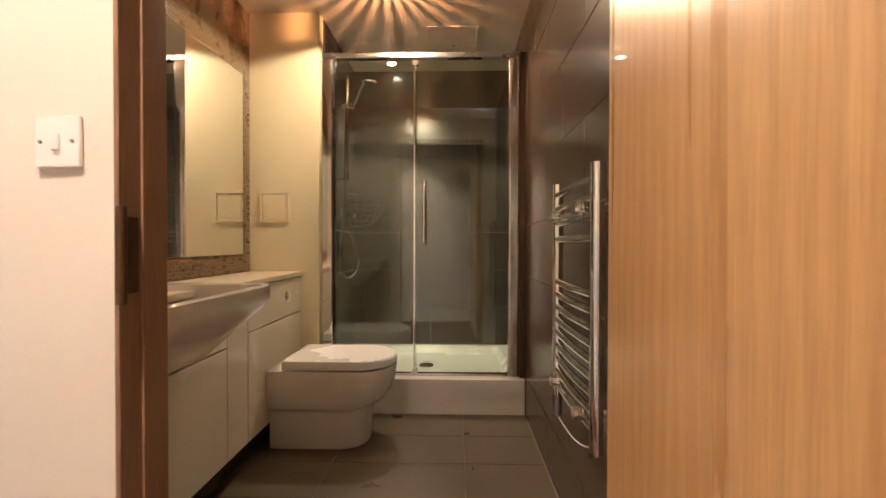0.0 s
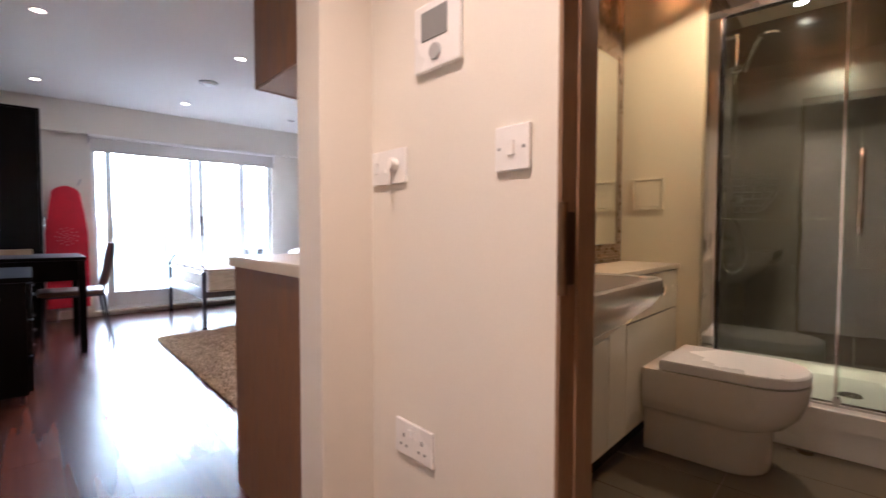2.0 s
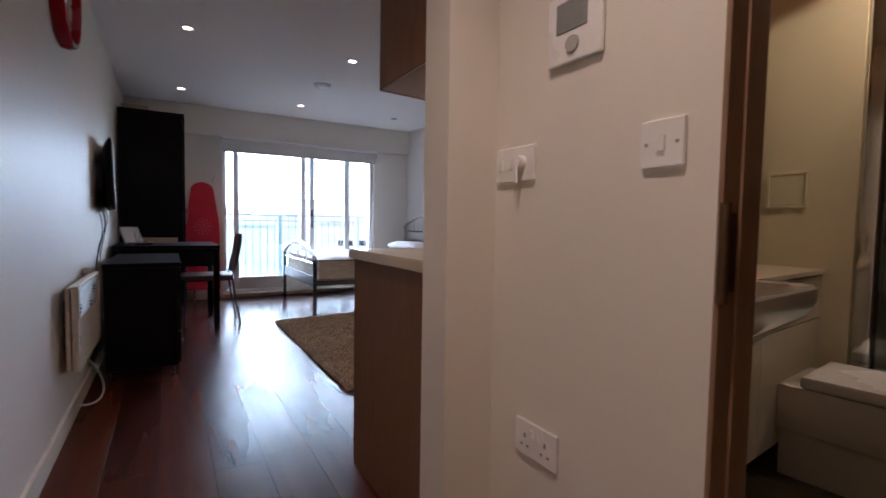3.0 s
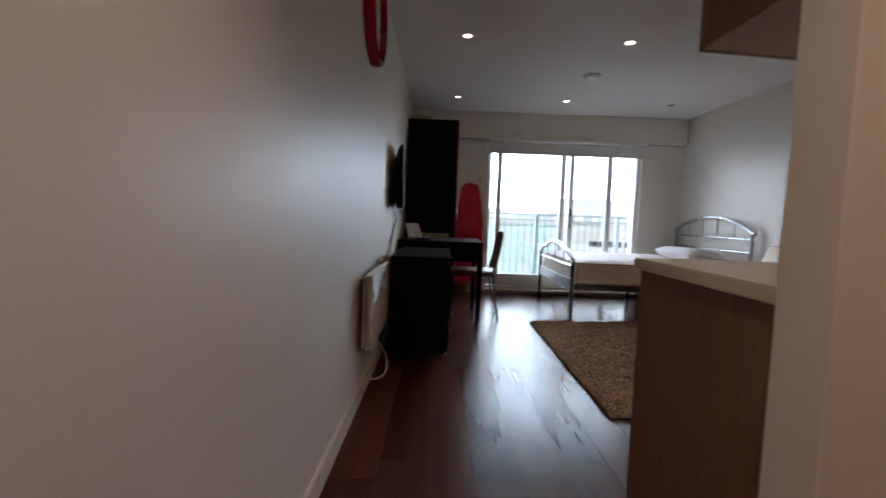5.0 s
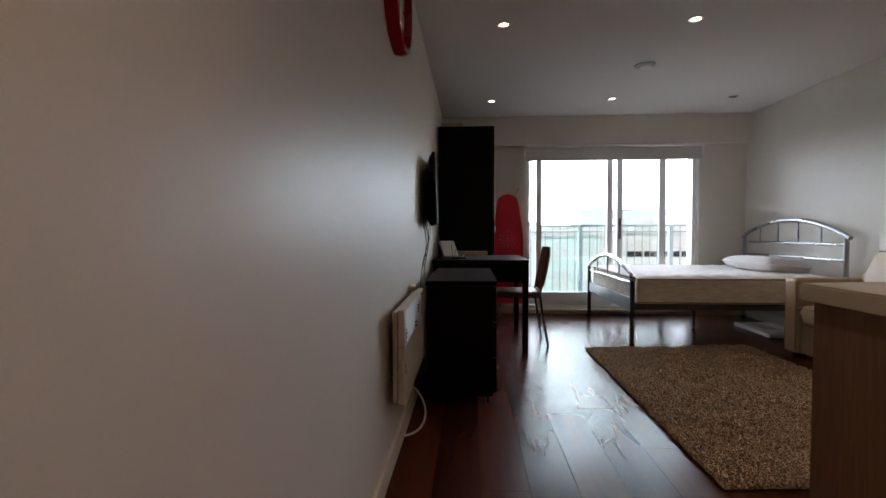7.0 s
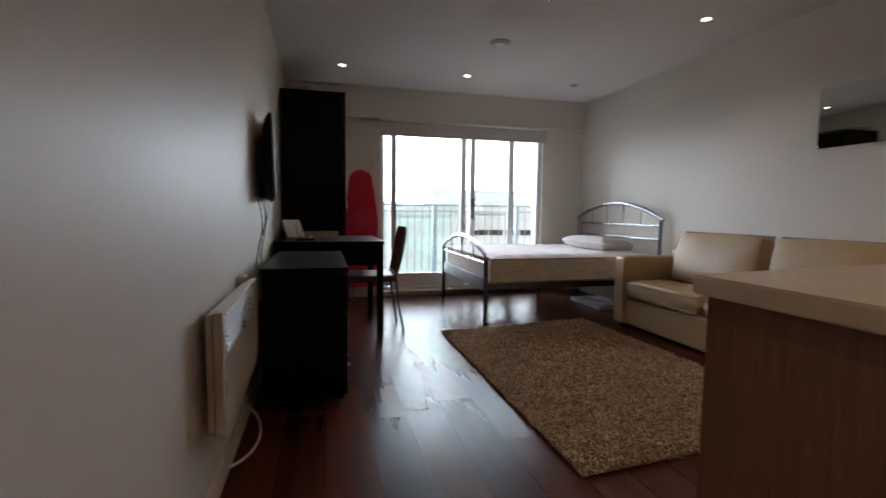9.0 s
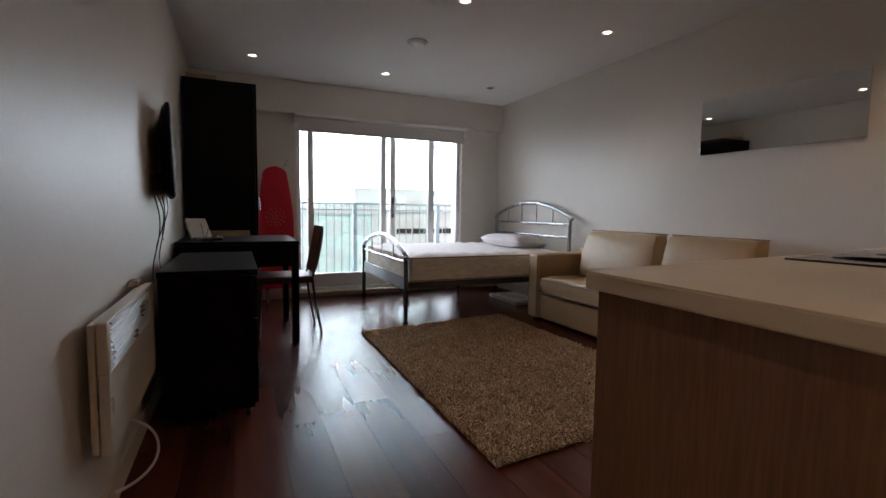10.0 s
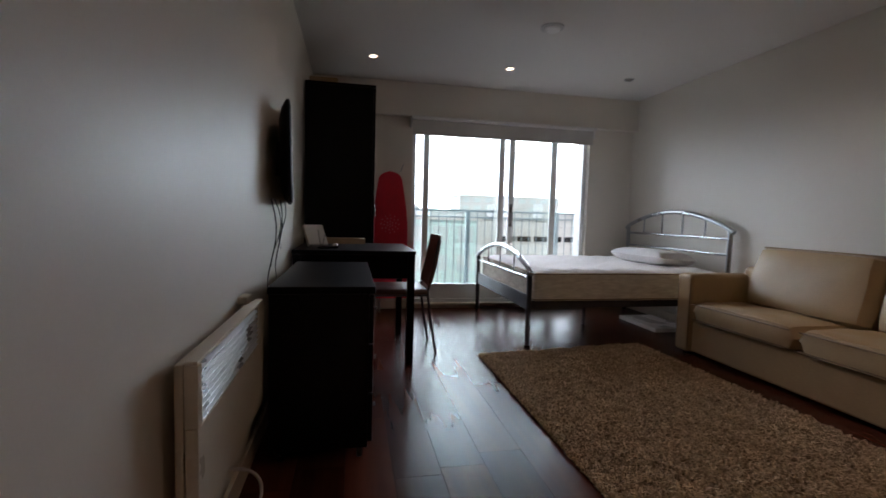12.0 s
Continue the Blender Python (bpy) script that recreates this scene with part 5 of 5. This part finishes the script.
SU, SV = -0.88, 0.76
dl = thing("downlight", "lit recessed downlight in the ceiling over the shower", "ceiling light", (SU, SV, BC), BATH, group="ceiling downlights")
part("bezel", lathe(bmesh.new(), [(0.046, 0.0), (0.046, -0.006), (0.032, -0.006), (0.030, 0.0)], (SU, SV, BC), 24), CHROME, dl)
part("bulb", lathe(bmesh.new(), [(0.029, 0.0), (0.029, -0.006), (0.012, -0.012)], (SU, SV, BC), 20), LAMPON, dl, "glowing halogen bulb")
lamp("shower_lamp", "SPOT", 48, (1.0, 0.80, 0.50), BATH @ look((SU, SV, BC - 0.02), (SU + 0.1, SV - 0.9, 0.0)), size=0.02, spot=88)

ch2 = thing("ceiling_hatch", "cream square access hatch in bathroom ceiling", "panel", (-0.42, 0.30, BC), BATH)
bm = bmesh.new()
for u0, u1, v0, v1 in ((-0.59, -0.575, 0.18, 0.50), (-0.275, -0.26, 0.18, 0.50), (-0.575, -0.275, 0.18, 0.195), (-0.575, -0.275, 0.485, 0.50)):
    box(bm, u0, u1, v0, v1, BC - 0.006, BC - 0.0005, bevel=0.0015)
part("panel_frame", bm, BATHCEIL, ch2)
part("hatch", boxed(-0.571, -0.279, 0.199, 0.481, BC - 0.004, BC - 0.0005, bevel=0.0015), BATHCEIL, ch2)
part("lock", lathe(bmesh.new(), [(0.008, -0.006), (0.008, -0.001)], (-0.42, 0.46, BC), 14), STEEL, ch2, "small steel lock")

# ---- pieces of floors and walls ----


def plate_mesh(name, w, d, h, material, bev=0.0015):
    bm = bmesh.new()
    b = bev
    loft(bm, [[(0, 0, 0), (w, 0, 0), (w, d, 0), (0, d, 0)], [(0, 0, h - b), (w, 0, h - b), (w, d, h - b), (0, d, h - b)], [(b, b, h), (w - b, b, h), (w - b, d - b, h), (b, d - b, h)]])
    ob = mesh_object(name, bm, material, smooth=False)
    data = ob.data
    bpy.data.objects.remove(ob)
    return data


rnd = random.Random(11)
PW, PL = 0.192, 1.285
cache = {}
row, y = 0, LEFT + 0.002
while y < RIGHT - 0.03:
    w = min(PW, RIGHT - y - 0.002)
    x = FAR + 0.01 - rnd.uniform(0.0, 1.2)
    end = 1.59 if y + w < HALL + 0.05 else -1.34
    while x < end:
        a, b = max(x, FAR + 0.002), min(x + PL, end)
        if b - a > 0.02:
            key = (round(b - a, 2), round(w, 3))
            if key not in cache:
                cache[key] = plate_mesh("plank", b - a - 0.0012, w - 0.0012, 0.009, PLANK, 0.0003)
            piece("plank", cache[key], floor, (a, y, -0.008))
        x += PL
    y += PW
    row += 1

# bathroom floor tiles
cache = {}
for i in range(6):
    for j in range(5):
        u0, v0 = -0.36 - 0.6 * 2 + 0.6 * (i // 1) - 0.6, -1.79 + 0.6 * j - 0.01
        a, b = max(u0, BL + 0.01), min(u0 + 0.6, 0.0)
        c, d = max(v0, -1.92), min(v0 + 0.6, 0.0)
        for k in range(2):
            c2, d2 = max(v0 + 0.3 * k, -1.92), min(v0 + 0.3 * k + 0.3, -0.002)
            if b - a > 0.03 and d2 - c2 > 0.03:
                ob = piece("tile", plate_mesh("tile", b - a - 0.003, d2 - c2 - 0.003, 0.007, TILEFLOOR), floor_bath, (a, c2, -0.006))

# right wall tiles, standing upright on the wall
wr = bpy.data.objects["wall_bath_right"]
for j in range(9):
    z0 = -0.06 + 0.29 * j
    for i in range(6):
        v0 = -2.1 + 0.6 * i - (0.0 if j % 2 else 0.3)
        c, d = max(v0, -1.92), min(v0 + 0.6, BD - 0.002)
        e, f = max(z0, 0.0), min(z0 + 0.29, BC - 0.002)
        if d - c > 0.03 and f - e > 0.03:
            ob = piece("tile", plate_mesh("tile", f - e - 0.003, d - c - 0.003, 0.008, TILEBROWN), wr, (0, 0, 0))
            ob.matrix_basis = Matrix(((0, 0, -1, 0.0085), (0, 1, 0, c), (1, 0, 0, e), (0, 0, 0, 1)))
# shower back tiles
wb = bpy.data.objects["wall_shower_back"]
for j in range(8):
    z0 = 0.21 + 0.29 * j
    for i in range(3):
        u0 = SL + 0.002 + 0.6 * i - (0.3 if j % 2 else 0.0)
        a, b = max(u0, SL + 0.002), min(u0 + 0.6, -0.002)
        f = min(z0 + 0.29, BC - 0.002)
        if b - a > 0.03 and f - z0 > 0.03:
            ob = piece("tile", plate_mesh("tile", b - a - 0.003, f - z0 - 0.003, 0.008, TILEDARK), wb, (0, 0, 0))
            ob.matrix_basis = Matrix(((1, 0, 0, a), (0, 0, -1, BD + 0.0005), (0, 1, 0, z0), (0, 0, 0, 1)))
# tiles on the shower side of the boxed wall
we = bpy.data.objects["wall_bath_end"]
for j in range(8):
    z0 = 0.21 + 0.29 * j
    f = min(z0 + 0.29, BC - 0.002)
    for c, d in ((0.075, 0.60), (0.602, BD - 0.01)):
        if f - z0 > 0.03:
            ob = piece("tile", plate_mesh("tile", d - c - 0.003, f - z0 - 0.003, 0.008, TILEDARK), we, (0, 0, 0))
            ob.matrix_basis = Matrix(((0, 0, 1, SL - 0.0005), (1, 0, 0, c), (0, 1, 0, z0), (0, 0, 0, 1)))
# mosaic on the left wall: thin courses round the mirror
wl = bpy.data.objects["wall_bath_left"]
rest_v, rest_f = [], []
count = 0
mos = plate_mesh("mosaic_tile", 0.0455, 0.0145, 0.007, MOSAIC, 0.001)
rnd = random.Random(5)


def add_mosaic(v, z):
    global count
    m = Matrix(((0, 0, 1, BL - 0.008), (1, 0, 0, v), (0, 1, 0, z), (0, 0, 0, 1)))
    if count < 300 and z < 1.1:
        ob = piece("mosaic_tile", mos, wl, (0, 0, 0))
        ob.matrix_basis = m
        count += 1
    else:
        k = len(rest_v)
        for p in mos.vertices:
            rest_v.append(m @ p.co)
        for p in mos.polygons:
            rest_f.append([k + q for q in p.vertices])


for j in range(94):
    z = 0.832 + 0.016 * j
    if z > BC - 0.016:
        break
    inside = 0.93 - 0.014 < z < 1.93
    v = -1.80 + (0.0235 if j % 2 else 0.0)
    while v < -0.05:
        if not (inside and v < -0.13):
            add_mosaic(v, z)
        v += 0.047
data = bpy.data.meshes.new("mosaic_courses")
data.from_pydata([tuple(p) for p in rest_v], [], rest_f)
data.materials.append(MOSAIC)
mc = new("mosaic_courses", data)
mc.parent = wl
tagged(mc, kind="stuff")
